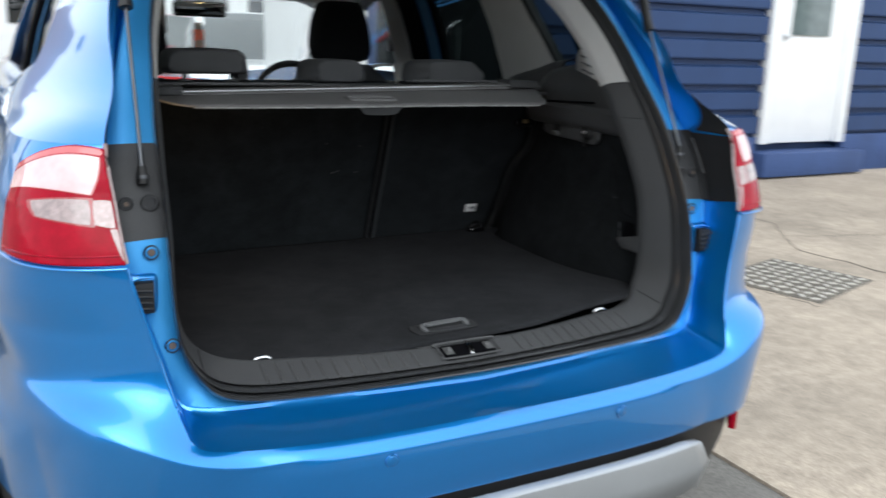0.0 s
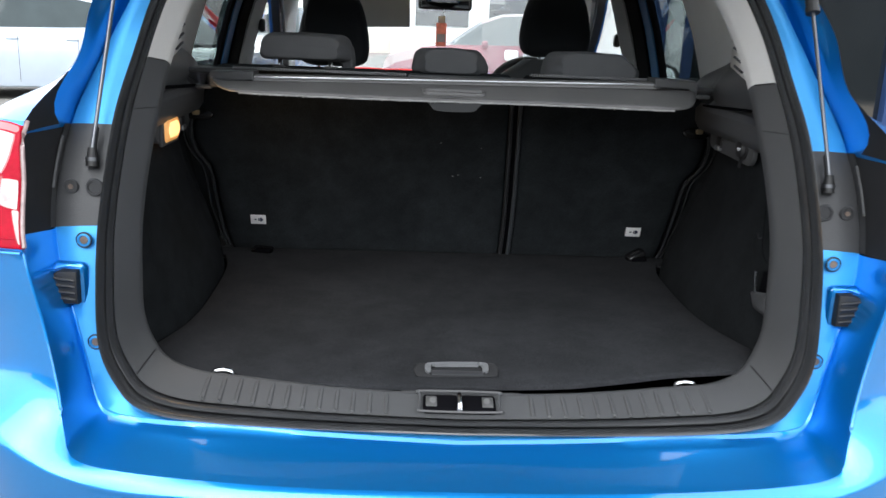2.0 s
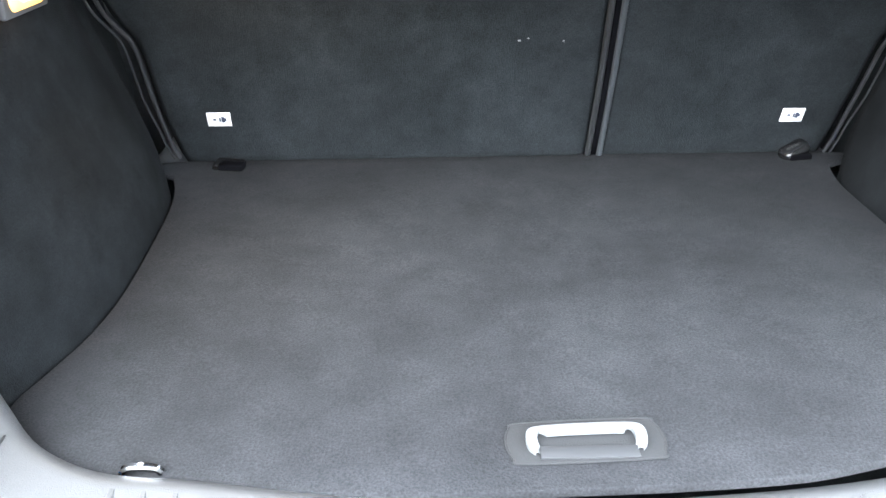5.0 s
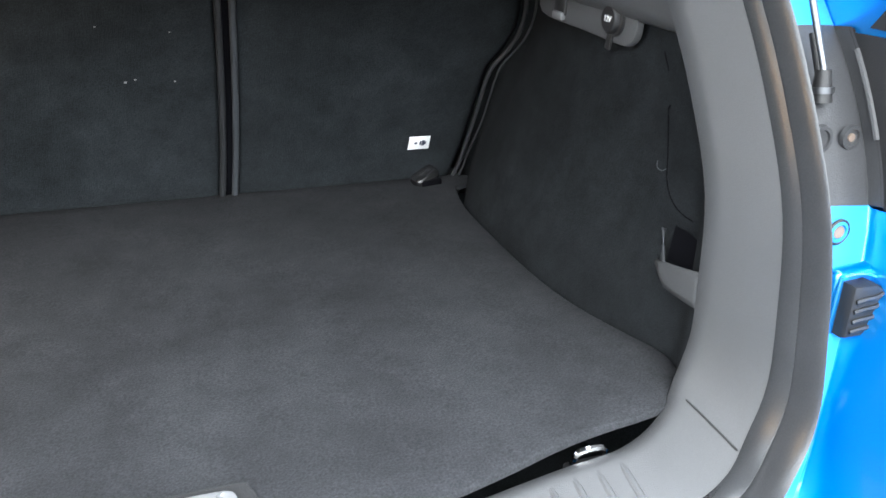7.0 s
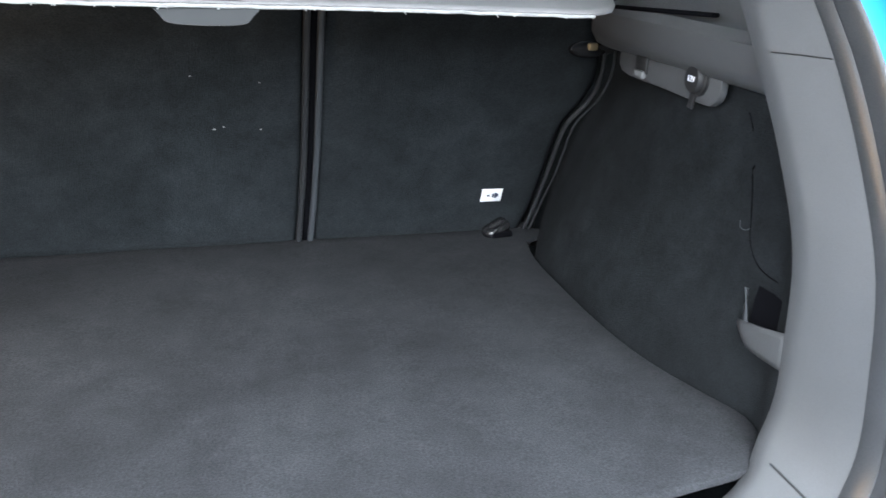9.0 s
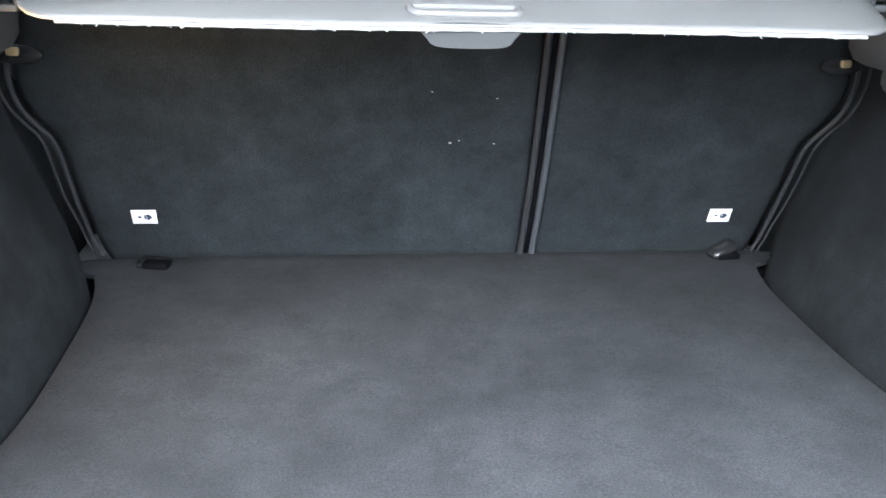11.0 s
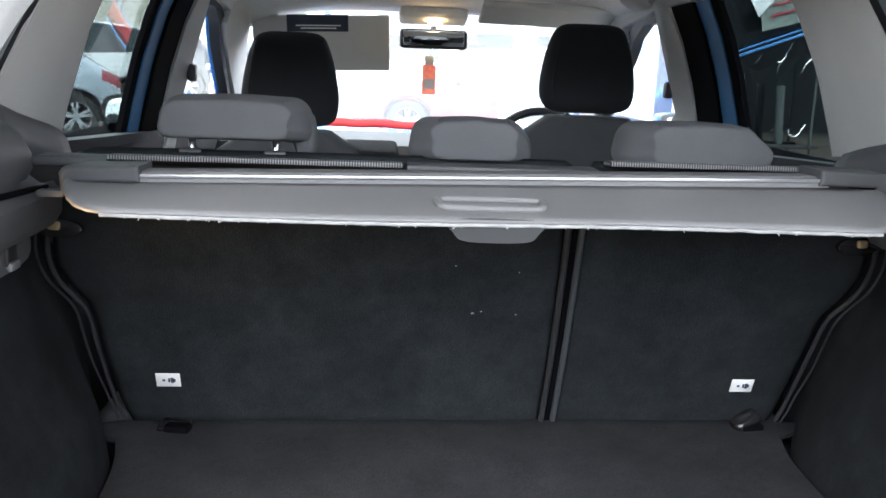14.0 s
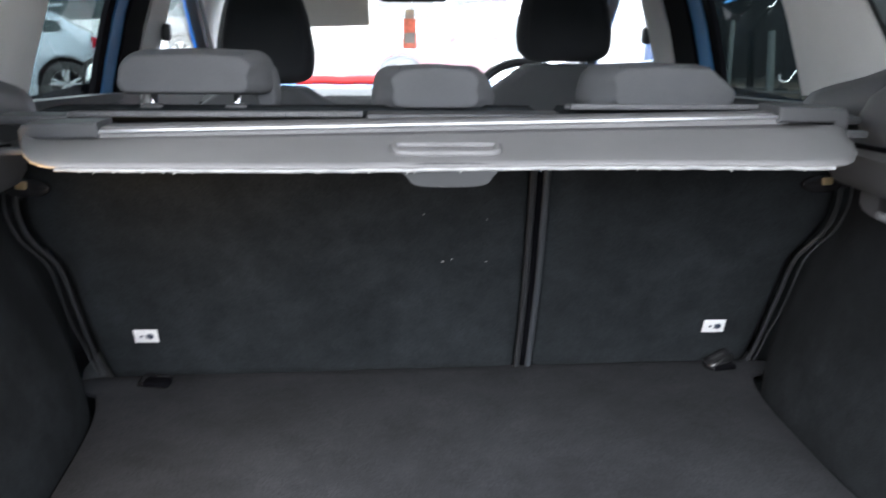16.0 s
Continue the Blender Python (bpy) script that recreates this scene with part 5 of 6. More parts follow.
# front seats
def front_seat(x, z0, z1):
    h = z1 - z0
    half = [(.070, z0 - .002), (.108, z0 + .010), (.122, z0 + .035), (.124, z0 + .35 * h), (.112, z0 + .66 * h), (.096, z1 - .030), (.082, z1 - .010), (.055, z1 - .001)]
    outline = [(x + u, z) for u, z in half] + [(x, z1)] + [(x - u, z) for u, z in reversed(half)] + [(x, z0 - .003)]
    hr = cushion("front_headrest", outline, 1.665, .052, SEAT_DARK, car, "black cloth front headrest", .06, 2.6)
    part("seam", tube(spline([(x - .100, 1.616, z0 + .03), (x - .102, 1.617, z0 + .4 * h), (x - .084, 1.625, z1 - .03)], 5), .0012, 6), PLASTIC_DARK, hr)
    rows = []
    for v in np.linspace(0, 1, 12):
        z = .45 + (z0 - .01 - .45) * v
        half = .235 if v < .8 else .235 * (1 - ((v - .8) / .2) ** 2.2 * .55)
        rows.append([Vector((x + half * math.copysign(abs(math.cos(a)) ** .5, math.cos(a)), 1.86 - .22 * v + .075 * math.copysign(abs(math.sin(a)) ** .6, math.sin(a)), z)) for a in [2 * math.pi * k / 28 for k in range(28)]])
    b = grid(rows, closed=True)
    b.verts.ensure_lookup_table()
    b.faces.new(b.verts[-28:])
    part("front_seat_back", b, SEAT_CLOTH, car, "dark grey cloth front seat back", sharp=60)
    part("headrest_post", rod((x - .05, 1.66, z0 - .05), (x - .05, 1.66, z0 + .02), .006), CHROME, hr)


front_seat(-.374, 1.175, 1.412)
front_seat(.400, 1.235, 1.462)
part("centre_armrest", box((.155, .24, .05), (-.168, 1.74, 1.098), .016, (3, 0, 0), seg=3), SEAT_DARK, car, "black centre armrest")
rows = []
for y, z in ((2.35, .70), (2.35, .98), (2.42, 1.06), (2.60, 1.085), (3.10, 1.055)):
    rows.append([Vector((x, y, z + (.02 if x > .1 and y < 2.6 else 0))) for x in np.linspace(-.72, .72, 21)])
part("dashboard", grid(rows), PLASTIC_DARK, car, "black dashboard")
# strip added on the dash for a red band of unknown source
RED_BAND = mat("red_band", (.50, .02, .022), .8, 0, .2, 12.0, .2, 300, .3)
rows = []
for dy, z in ((-.022, 1.078), (-.020, 1.094), (-.008, 1.106), (.010, 1.108), (.026, 1.098), (.030, 1.076)):
    rows.append([Vector((x, 3.00 + dy, 1.056 + (z - 1.056) * (1.12 - .55 * max(0, x + .1) / .40) + .0015 * math.sin(x * 34))) for x in np.linspace(-.42, .28, 24)])
solid(part("red_dash_strip", grid(rows), RED_BAND, car, "red strip along the base of the windscreen"), .003)
for x0, x1 in ((-.12, .24), (.36, .66)):
    part("wiper_blade", tube(spline([(x0, 3.188 - .09 * x0 * x0 / .46, 1.082), ((x0 + x1) / 2, 3.188 - .09 * (x0 + x1) ** 2 / 1.84, 1.090), (x1, 3.188 - .09 * x1 * x1 / .46, 1.086)], 5), .0055, 6), PLASTIC_DARK, car)
b = bmesh.new()
ringp = [Vector((.40 + .185 * math.cos(a), 2.22 + .06 * math.sin(a), 1.03 + .175 * math.sin(a))) for a in [2 * math.pi * k / 40 for k in range(41)]]
wheel = part("steering_wheel", tube(ringp, .015, 8), PLASTIC_DARK, car, "black steering wheel")
part("wheel_hub", box((.16, .05, .12), (.40, 2.23, 1.02), .03, (-20, 0, 0), seg=3), PLASTIC_DARK, wheel)
part("wheel_spoke", box((.33, .02, .035), (.40, 2.22, 1.03), .01, (-20, 0, 0)), PLASTIC_DARK, wheel)
part("cabin_floor", box((1.46, 2.6, .05), (0, 2.1, .42), .01), SEAT_DARK, car)
part("rear_bench", box((1.30, .50, .28), (0, 1.12, .58), .05, seg=3), SEAT_CLOTH, car)

# nose: bonnet, wings, doors outside, wheels, mirrors
rows = []
for y, z, h in ((3.14, 1.045, .74), (3.4, 1.03, .76), (3.7, .985, .74), (3.95, .91, .70), (4.08, .80, .66), (4.12, .60, .66), (4.10, .32, .64)):
    rows.append([Vector((h * u, y - .16 * abs(u) ** 3, z - .10 * abs(u) ** 4)) for u in np.linspace(-1, 1, 17)])
solid(part("bonnet", grid(rows), PAINT, car, "blue bonnet and nose"), .01)
for sx in (1, -1):
    rows = []
    for z, w in ((.30, .87), (.45, .908), (.70, .910), (.95, .864), (1.08, .835), (1.15, .80), (1.19, .735)):
        rows.append([Vector((sx * (w - (.0 if y < 3.1 else .16 * ((y - 3.1) / 1.0) ** 2)), y, z - (.0 if y < 2.9 else .10 * ((y - 2.9) / 1.2)))) for y in (.93, 1.3, 1.7, 2.1, 2.5, 2.9, 3.3, 3.6, 3.9, 4.06)])
    part("body_side", grid(rows), PAINT, car, "blue body side")
    shell = [(-.115, -.050), (-.100, -.068), (.03, -.072), (.095, -.056), (.116, -.015), (.110, .038), (.078, .066), (-.02, .072), (-.095, .066), (-.115, .045)]
    m = cushion("door_mirror", [(sx * (.985 + u), 1.135 + v) for u, v in shell], 2.525, .055, PAINT, car, "blue door mirror", 0, 2.6)
    for nm, k, y, material in (("mirror_rim", 1.0, 2.4755, PLASTIC_DARK), ("mirror_back", .84, 2.458, MIRROR)):
        line = spline([(sx * (.985 + u * k), 1.135 + v * k, 0) for u, v in shell], 4, True)
        b = slab([(p.x, p.y) for p in line], 0, .022 if k == 1 else .012, .003)
        b.transform(Matrix(((1, 0, 0, 0), (0, 0, -1, y), (0, 1, 0, 0), (0, 0, 0, 1))))
        if k < 1:
            b.transform(Matrix.Translation((0, 2.45, 1.135)) @ pose(0, 0, 0, -7, 0, 0) @ Matrix.Translation((0, -2.45, -1.135)))
        part(nm, b, material, m)
    part("mirror_arm", box((.14, .05, .05), (sx * .86, 2.54, 1.08), .015), PLASTIC_DARK, m)
    for y in (.55, 3.24):
        t = lathe([(.19, -.09), (.30, -.105), (.345, -.09), (.352, 0), (.345, .09), (.30, .105), (.19, .09)], 36)
        t.transform(Matrix.Translation((sx * .80, y, .352 + ground_z(y))))
        w = part("wheel", t, TYRE, car, "road wheel")
        part("rim", rod((sx * .80, y, .352 + ground_z(y)), (sx * .89, y, .352 + ground_z(y)), .21, n=28), ALLOY, w)
        arch = [Vector((sx * .900, y + .43 * math.cos(a), .36 + .43 * math.sin(a))) for a in np.linspace(-.2, math.pi + .2, 20)]
        part("arch_trim", tube(arch, .024, 8), PLASTIC_DARK, car, "black plastic wheel arch trim")
part("underbody", box((1.55, 4.0, .18), (0, 1.95, .36), .03), PLASTIC_DARK, car)

# air freshener hanging from the mirror
fresh = thing("air_freshener", "red and white card air freshener hanging from the mirror", "air freshener", (.030, 2.43, 1.40))
RED_CARD = mat("red_card", (.90, .30, .20), .6, 0, .25, 60.0)
RED_CARD.node_tree.nodes["Principled BSDF"].inputs["Transmission Weight"].default_value = .45
part("card", box((.046, .003, .10), (-.006, 0, -.108), .001), RED_CARD, fresh)
part("card_print", box((.036, .0012, .034), (-.006, -.0022, -.122), 0), PAPER, fresh)
part("card_top", box((.030, .0026, .030), (-.006, 0, -.043), .001), PAPER, fresh)
part("string", tube([(.004, 0, .0), (-.004, 0, -.03)], .001, 6), PAPER, fresh)

# ---- the building beside the car park ----
CLAD = mat("dark_blue_metal_cladding", (.019, .046, .130), .5, .2, .10, 2.0, .06, 200, .1)
PLINTH = mat("blue_painted_plinth", (.030, .060, .165), .7, 0, .15, 3.0, .15, 60, .3)
UPVC = mat("white_upvc", (.78, .79, .80), .35, 0, .04, 3.0)
WALL_Y = 4.74
WB = ground_z(WALL_Y)
building = thing("building", "dark blue metal-clad commercial building", "building", (6, WALL_Y, WB))
off = lambda p: Vector(p) - Vector((6, WALL_Y, WB))
DOOR0, DOOR1 = 6.10, 7.42
for x0, x1 in ((3.42, DOOR0), (DOOR1, 16.0)):
    rows = []
    z = WB + .40
    pr = []
    while z < 4.6:
        pr += [(z, .03), (z + .042, .03), (z + .046, -.028), (z + .062, -.036), (z + .215, -.036), (z + .235, .03)]
        z += .245
    rows = [[off((x, WALL_Y + dy, zz)) for zz, dy in pr] for x in (x0, x1)]
    part("wall_cladding", grid(rows), CLAD, building, "horizontally ribbed blue metal cladding", sharp=20)
    part("plinth", box((x1 - x0, .12, .45), off(((x0 + x1) / 2, WALL_Y + .03, WB + .19)), .01), PLINTH, building, "blue painted plinth")
part("wall_core", box((12.6, .1, 4.6), off((9.72, WALL_Y + .16, WB + 2.3)), 0), CLAD, building)
part("wall_lintel", box((DOOR1 - DOOR0, .1, 2.0), off(((DOOR0 + DOOR1) / 2, WALL_Y, WB + 3.45)), .01), CLAD, building)
door = part("door", box((1.02, .06, 2.05), off((6.76, WALL_Y + .02, WB + 1.37)), .006), UPVC, building, "white door with a glazed upper panel")
for x in (6.19, 7.33):
    part("door_frame", box((.13, .12, 2.14), off((x, WALL_Y, WB + 1.41)), .008), UPVC, building)
part("door_glass", box((.56, .02, .62), off((6.72, WALL_Y - .02, WB + 1.75)), .0), mat("door_glass", (.10, .13, .13), .1, 0, .3, 8.0, coat=1.0), door)
part("letter_plate", box((.06, .02, .05), off((6.36, WALL_Y - .03, WB + 1.42)), .005), ALLOY, door)
part("step", box((1.5, .30, .24), off((6.76, WALL_Y - .10, WB + .15)), .01), PLINTH, building, "blue painted door step")
# glazed front beyond the corner post
part("corner_post", box((.14, .14, 4.6), off((3.36, WALL_Y, WB + 2.3)), .01), CLAD, building)
GLAZE = mat("dark_shop_glass", (.006, .008, .009), .03, 0, .2, 2.0, spec=.5, coat=1.0, coat_ior=1.8)
pane = part("shop_window", box((1.44, .03, 2.9), off((2.57, WALL_Y + .02, WB + 1.7)), 0), GLAZE, building, "dark reflecting shop window")
part("mullion", box((.08, .10, 3.1), off((1.83, WALL_Y, WB + 1.6)), .008), CLAD, pane)
# shop-glass reflections built as solids: striped valance, white sky, blue car roofline
CANVAS = mat("grey_green_canvas", (.20, .23, .21), .9, 0, .2, 6.0, .2, 80, .3)
SCALLOP = mat("red_scallop_trim", (.34, .05, .06), .9, 0, .2, 9.0)
ROOFLINE_BLUE = mat("blue_reflected_roofline", (.05, .20, .48), .4, .2, .05)
awn = thing("awning", "grey-green canvas awning with red scalloped trim, standing in for a reflection", "awning", (2.4, 4.55, WB + 1.6))
fix = lambda p: Vector(p) - Vector((2.4, 4.55, WB + 1.6))
b = bmesh.new()
b.faces.new([b.verts.new(fix(p)) for p in ((2.16, 4.62, 1.62), (2.46, 4.62, 1.70), (2.95, 4.62, 1.84), (3.25, 4.62, 1.90), (3.25, 4.50, 2.25), (2.30, 4.50, 2.25), (2.27, 4.60, 1.86), (2.14, 4.62, 1.72))])
solid(part("canvas", b, CANVAS, awn, smooth=False), .006)
for k in range(3):
    line = [fix((2.20 + .03 * j, 4.605, 1.70 + .062 * k + .0087 * j + .012 * abs(math.sin(j * .9 + k)))) for j in range(22 - 2 * k)]
    part("scallop", tube(line, .008, 6), SCALLOP, awn, "red scalloped trim")
b = bmesh.new()
b.faces.new([b.verts.new(fix(p)) for p in ((2.045, 4.60, 1.82), (2.122, 4.60, 1.70), (2.255, 4.60, 1.858), (2.33, 4.58, 2.05), (2.02, 4.58, 2.05))])
solid(part("sky_patch", b, UPVC, awn, "white patch standing in for reflected sky", smooth=False), .004)
for up, r in ((0, .009), (.030, .006)):
    line = spline([fix((1.99, 4.58, 1.458 + up)), fix((2.22, 4.56, 1.546 + up)), fix((2.46, 4.54, 1.632 + up)), fix((2.85, 4.52, 1.740 + up)), fix((3.15, 4.52, 1.790 + up)), fix((3.30, 4.52, 1.80 + up))], 5)
    part("roofline_bar", tube(line, r, 8), ROOFLINE_BLUE, awn, "blue bar standing in for a reflected car roofline")
# solid bars added for the upright lines and glints in the glass
stand = thing("shop_glass_image", "dark uprights and bright bars standing in for images in the shop glass", "display stand", (2.42, 4.60, WB + .02))
fix2 = lambda p: Vector(p) - Vector((2.42, 4.60, WB + .02))
for x0, x1, zt, w in ((2.31, 2.39, 1.30, .05), (2.53, 2.548, 1.46, .016), (2.06, 2.08, 1.36, .03)):
    part("upright", rod(fix2((x1, 4.60, WB + .02)), fix2((x0, 4.60, zt)), w / 2, n=10), mat("grey_green_upright", (.045, .055, .055), .5, 0, .1), stand)
for line in ([(2.423, 4.58, 1.384), (2.435, 4.57, 1.43), (2.475, 4.57, 1.467), (2.53, 4.58, 1.487)], [(2.375, 4.58, 1.04), (2.385, 4.575, 1.005), (2.43, 4.57, 1.0), (2.478, 4.57, 1.07)], [(2.262, 4.58, 1.44), (2.29, 4.57, 1.452), (2.335, 4.57, 1.55)]):
    part("glint_bar", tube(spline([fix2(p) for p in line], 5), .0045, 6), CHROME, stand, "bright bar standing in for a glint")
part("shelf", box((.42, .10, .02), fix2((2.36, 4.60, .93)), .004), PLASTIC_DARK, stand)
part("window_rail", box((1.5, .09, .30), off((2.58, WALL_Y, WB + .15)), .01), PLINTH, building)
part("white_panel", box((.14, .10, 3.2), off((1.72, WALL_Y, WB + 1.6)), .01), UPVC, building, "white wall panel")
part("downpipe", box((.10, .09, 3.2), off((1.60, WALL_Y - .08, WB + 1.6)), .02), CLAD, building, "blue downpipe")
part("fascia", box((1.9, .12, 1.4), off((2.50, WALL_Y, WB + 3.85)), .01), CLAD, building)
part("flat_roof", box((14.6, 2.4, .2), off((8.9, WALL_Y + 1.1, WB + 4.65)), .02), CLAD, building)
part("return_wall", box((.12, 2.1, 4.5), off((1.70, WALL_Y + 1.15, WB + 2.25)), .01), UPVC, building)

# cracks running past the inspection cover
apron = bpy.data.objects["pavement_right"]
CRACK = mat("dirt_filled_crack", (.075, .062, .048), .95, 0, .3, 20.0)
rc = random.Random(9)
for line, w in (([(4.9, 3.45), (4.40, 3.15), (4.42, 2.94), (4.14, 2.57), (3.90, 2.30), (3.92, 1.97), (3.95, 1.60), (4.3, .9), (4.6, -.4)], .016), ([(4.14, 2.57), (5.0, 2.35), (6.2, 2.6)], .010), ([(3.0, 2.6), (2.86, 1.9), (2.95, 1.3)], .008)):
    fine = resample([Vector((x, y, 0)) for x, y in line], 40)
    fine = [p + Vector((rc.uniform(-.02, .02), rc.uniform(-.02, .02), 0)) for p in fine]
    rows = [[Vector((p.x + d * w * rc.uniform(.5, 1.4), p.y + d * w * .4, ground_z(p.y) + .0135)) for d in (-.5, .5)] for p in fine]
    part("crack", grid(rows), CRACK, apron, smooth=False)

# inspection cover in the concrete
DARK_IRON = mat("dark_iron", (.125, .112, .092), .85, .1, .35, 14.0, .25, 90, .4)
cov = thing("inspection_cover", "worn iron inspection cover with a studded pattern", "manhole cover", (3.27, 1.75, ground_z(1.75) + .012))
b = box((.74, .62, .016), (0, 0, -.004), .003)
part("plate", b, DARK_IRON, cov)
stud = box((.05, .026, .006), (0, 0, 0), .002)
first = part("stud", stud, IRON, cov)
k = 0
for i in range(9):
    for j in range(8):
        o = first if k == 0 else new("stud", first.data)
        o.parent = cov
        o.matrix_basis = pose(-.32 + i * .08, -.26 + j * .074, .006, 0, 0, 45 if (i + j) % 2 else -45)
        k += 1
part("frame_edge", box((.84, .72, .012), (0, 0, -.008), .003), DARK_IRON, cov)
cov.rotation_euler = (math.atan(GRADE), 0, radians(16))

# bay lines
def bay_line(x0, y0, x1, y1, w=.10):
    d = Vector((x1 - x0, y1 - y0)).normalized() * w / 2
    n = Vector((-d.y, d.x))
    strip("bay_line", [(x0 + n.x, y0 + n.y), (x1 + n.x, y1 + n.y), (x1 - n.x, y1 - n.y), (x0 - n.x, y0 - n.y)], .006, LINE, "worn white bay line", "road marking")


bay_line(-9.5, 5.12, -1.35, 4.95)
strip("bay_mark", [(-2.86, 6.50), (-2.80, 6.95), (-2.36, 7.02), (-2.26, 6.46)], .006, LINE, "worn white patch of road paint", "road marking")
bay_line(-5.2, 5.6, -2.25, 14.4)


# ---- other parked cars ----
def wheel_mesh(r):
    t = lathe([(r * .66, -.09), (r * .86, -.105), (r * .97, -.09), (r, 0), (r * .97, .09), (r * .86, .105), (r * .66, .09)], 32)
    disc = lathe([(0, .03), (r * .2, .045), (r * .3, .02), (r * .62, .0), (r * .66, .07), (r * .68, .09)], 32)
    return t, disc


def parked_car(label, colour, wheel, turn, L=4.35, W=1.80, H=1.48, suv=False, group="parked cars", name="parked_car", side=-1):
    """A hatchback or tall estate, nose along +y of its own axes; wheel is where one rear wheel (on that side) stands."""
    root = thing(name, label, "car", (0, 0, 0), group)
    body_mat = mat(name + "_paint", colour, .3, .25, .04, 3.0, coat=1.0)
    glass = mat(name + "_window", (.030, .042, .044), .05, 0, .2, 2.0, spec=.35)
    hw, belt, lift = W / 2, .64 * H, .22 if suv else .17
    r = .350 if suv else .318
    ya, yb = (-.325 if suv else -.345) * L, .30 * L
    # stations along the length: belt height, half width, roof height, roof half width
    key = [-.500, -.488, -.455, -.405, -.345, -.26, -.18, -.03, .05, .13, .25, .36, .45, .490, .5]
    w_k = [.50, .72, .89, .955, .99, 1.0, 1.0, 1.0, 1.0, 1.0, .99, .97, .90, .80, .70]
    if suv:
        zb_k = [.60 * H, .64 * H, .68 * H, .70 * H, .69 * H, .68 * H, .67 * H, .66 * H, .655 * H, .65 * H, .64 * H, .61 * H, .55 * H, .48 * H, .40 * H]
        zr_k = [.61 * H, .66 * H, .76 * H, .90 * H, .955 * H, .98 * H, H, H, .985 * H, .90 * H, .65 * H, .63 * H, .57 * H, .50 * H, .42 * H]
    else:
        zb_k = [.54 * H, .58 * H, .63 * H, .68 * H, .695 * H, .68 * H, .67 * H, .66 * H, .655 * H, .65 * H, .64 * H, .60 * H, .53 * H, .46 * H, .40 * H]
        zr_k = [.55 * H, .60 * H, .66 * H, .75 * H, .86 * H, .93 * H, .97 * H, H, .985 * H, .90 * H, .65 * H, .62 * H, .55 * H, .48 * H, .42 * H]
    wr_k = [.42, .58, .68, .70, .68, .69, .70, .71, .71, .72, .84, .80, .72, .64, .56]
    ys = {k * L for k in key}
    for yc in (ya, yb):
        ys |= {yc + (r + .055) * math.cos(a) for a in np.linspace(0, math.pi, 15)}
    ys = sorted(ys)
    ys = [y for k, y in enumerate(ys) if k == 0 or y - ys[k - 1] > .004]
    cut = lambda y: max([lift + .10 * max(0, abs(y) / L - .40) / .1] + [r + math.sqrt((r + .055) ** 2 - (y - yc) ** 2) for yc in (ya, yb) if abs(y - yc) < r + .055])
    rows = []
    for y in ys:
        f = y / L
        zb, w, zr, wr = (float(np.interp(f, key, t)) for t in (zb_k, w_k, zr_k, wr_k))
        w, wr, lo = w * hw, wr * hw, cut(y)
        half = [(w * .88, lo), (w * .985, lo + .012), (w, max(lo + .03, .36 * zb)), (w * .998, max(lo + .05, .70 * zb)), (w * .975, zb - .15), (w * .945, zb), (wr + (w * .93 - wr) * .45, zb + (zr - zb) * .55),
                (wr, zr - .02 * H), (wr * .86, zr), (wr * .45, zr + .012), (0, zr + .016)]
        rows.append([Vector((x, y, z)) for x, z in half] + [Vector((-x, y, z)) for x, z in reversed(half[:-1])])
    n = len(rows[0])
    groups = {}
    for i in range(len(rows) - 1):
        f = (ys[i] + ys[i + 1]) / 2 / L
        for j in range(n - 1):
            jj, left = min(j, n - 2 - j), j < n / 2
            kind = "body"
            if jj in (5, 6):
                if (-.405 if suv else -.345 if jj == 5 else -.262) < f < -.185:
                    kind = ("rear_side_window", left)
                elif -.18 < f < -.035:
                    kind = ("rear_door_window", left)
                elif -.03 < f < .125:
                    kind = ("front_door_window", left)
                elif -.185 <= f <= -.18 or -.035 <= f <= -.03:
                    kind = "pillar"
            if (.13 < f < .25 and jj >= 5) or (.05 < f < .13 and jj >= 8):
                kind = "windscreen"
            if (-.455 if suv else -.455) < f < -.345 and jj >= (8 if suv else 7):
                kind = "rear_screen"
            if jj == 4 and f < -.44:
                kind = ("tail_light", left)
            if jj == 4 and f > .36:
                kind = ("head_light", left)
            tgt = groups.setdefault(kind, bmesh.new())
            tgt.faces.new([tgt.verts.new(p) for p in (rows[i][j], rows[i][j + 1], rows[i + 1][j + 1], rows[i + 1][j])])
    bb = groups["body"]
    for row in (rows[0], rows[-1]):
        bb.faces.new([bb.verts.new(p) for p in row])
    for kind, b in groups.items():
        bmesh.ops.remove_doubles(b, verts=b.verts, dist=.0005)
        nm = kind if isinstance(kind, str) else kind[0]
        use = body_mat if nm == "body" else RED_LENS if nm == "tail_light" else CLEAR_LENS if nm == "head_light" else PLASTIC_DARK if nm == "pillar" else glass
        part(nm, b, use, root, "dark reflecting glass" if use is glass else "", sharp=60)
    part("underside", box((W * .90, L * .80, .46), (0, 0, lift + .26), .03), MATT_BLACK, root)
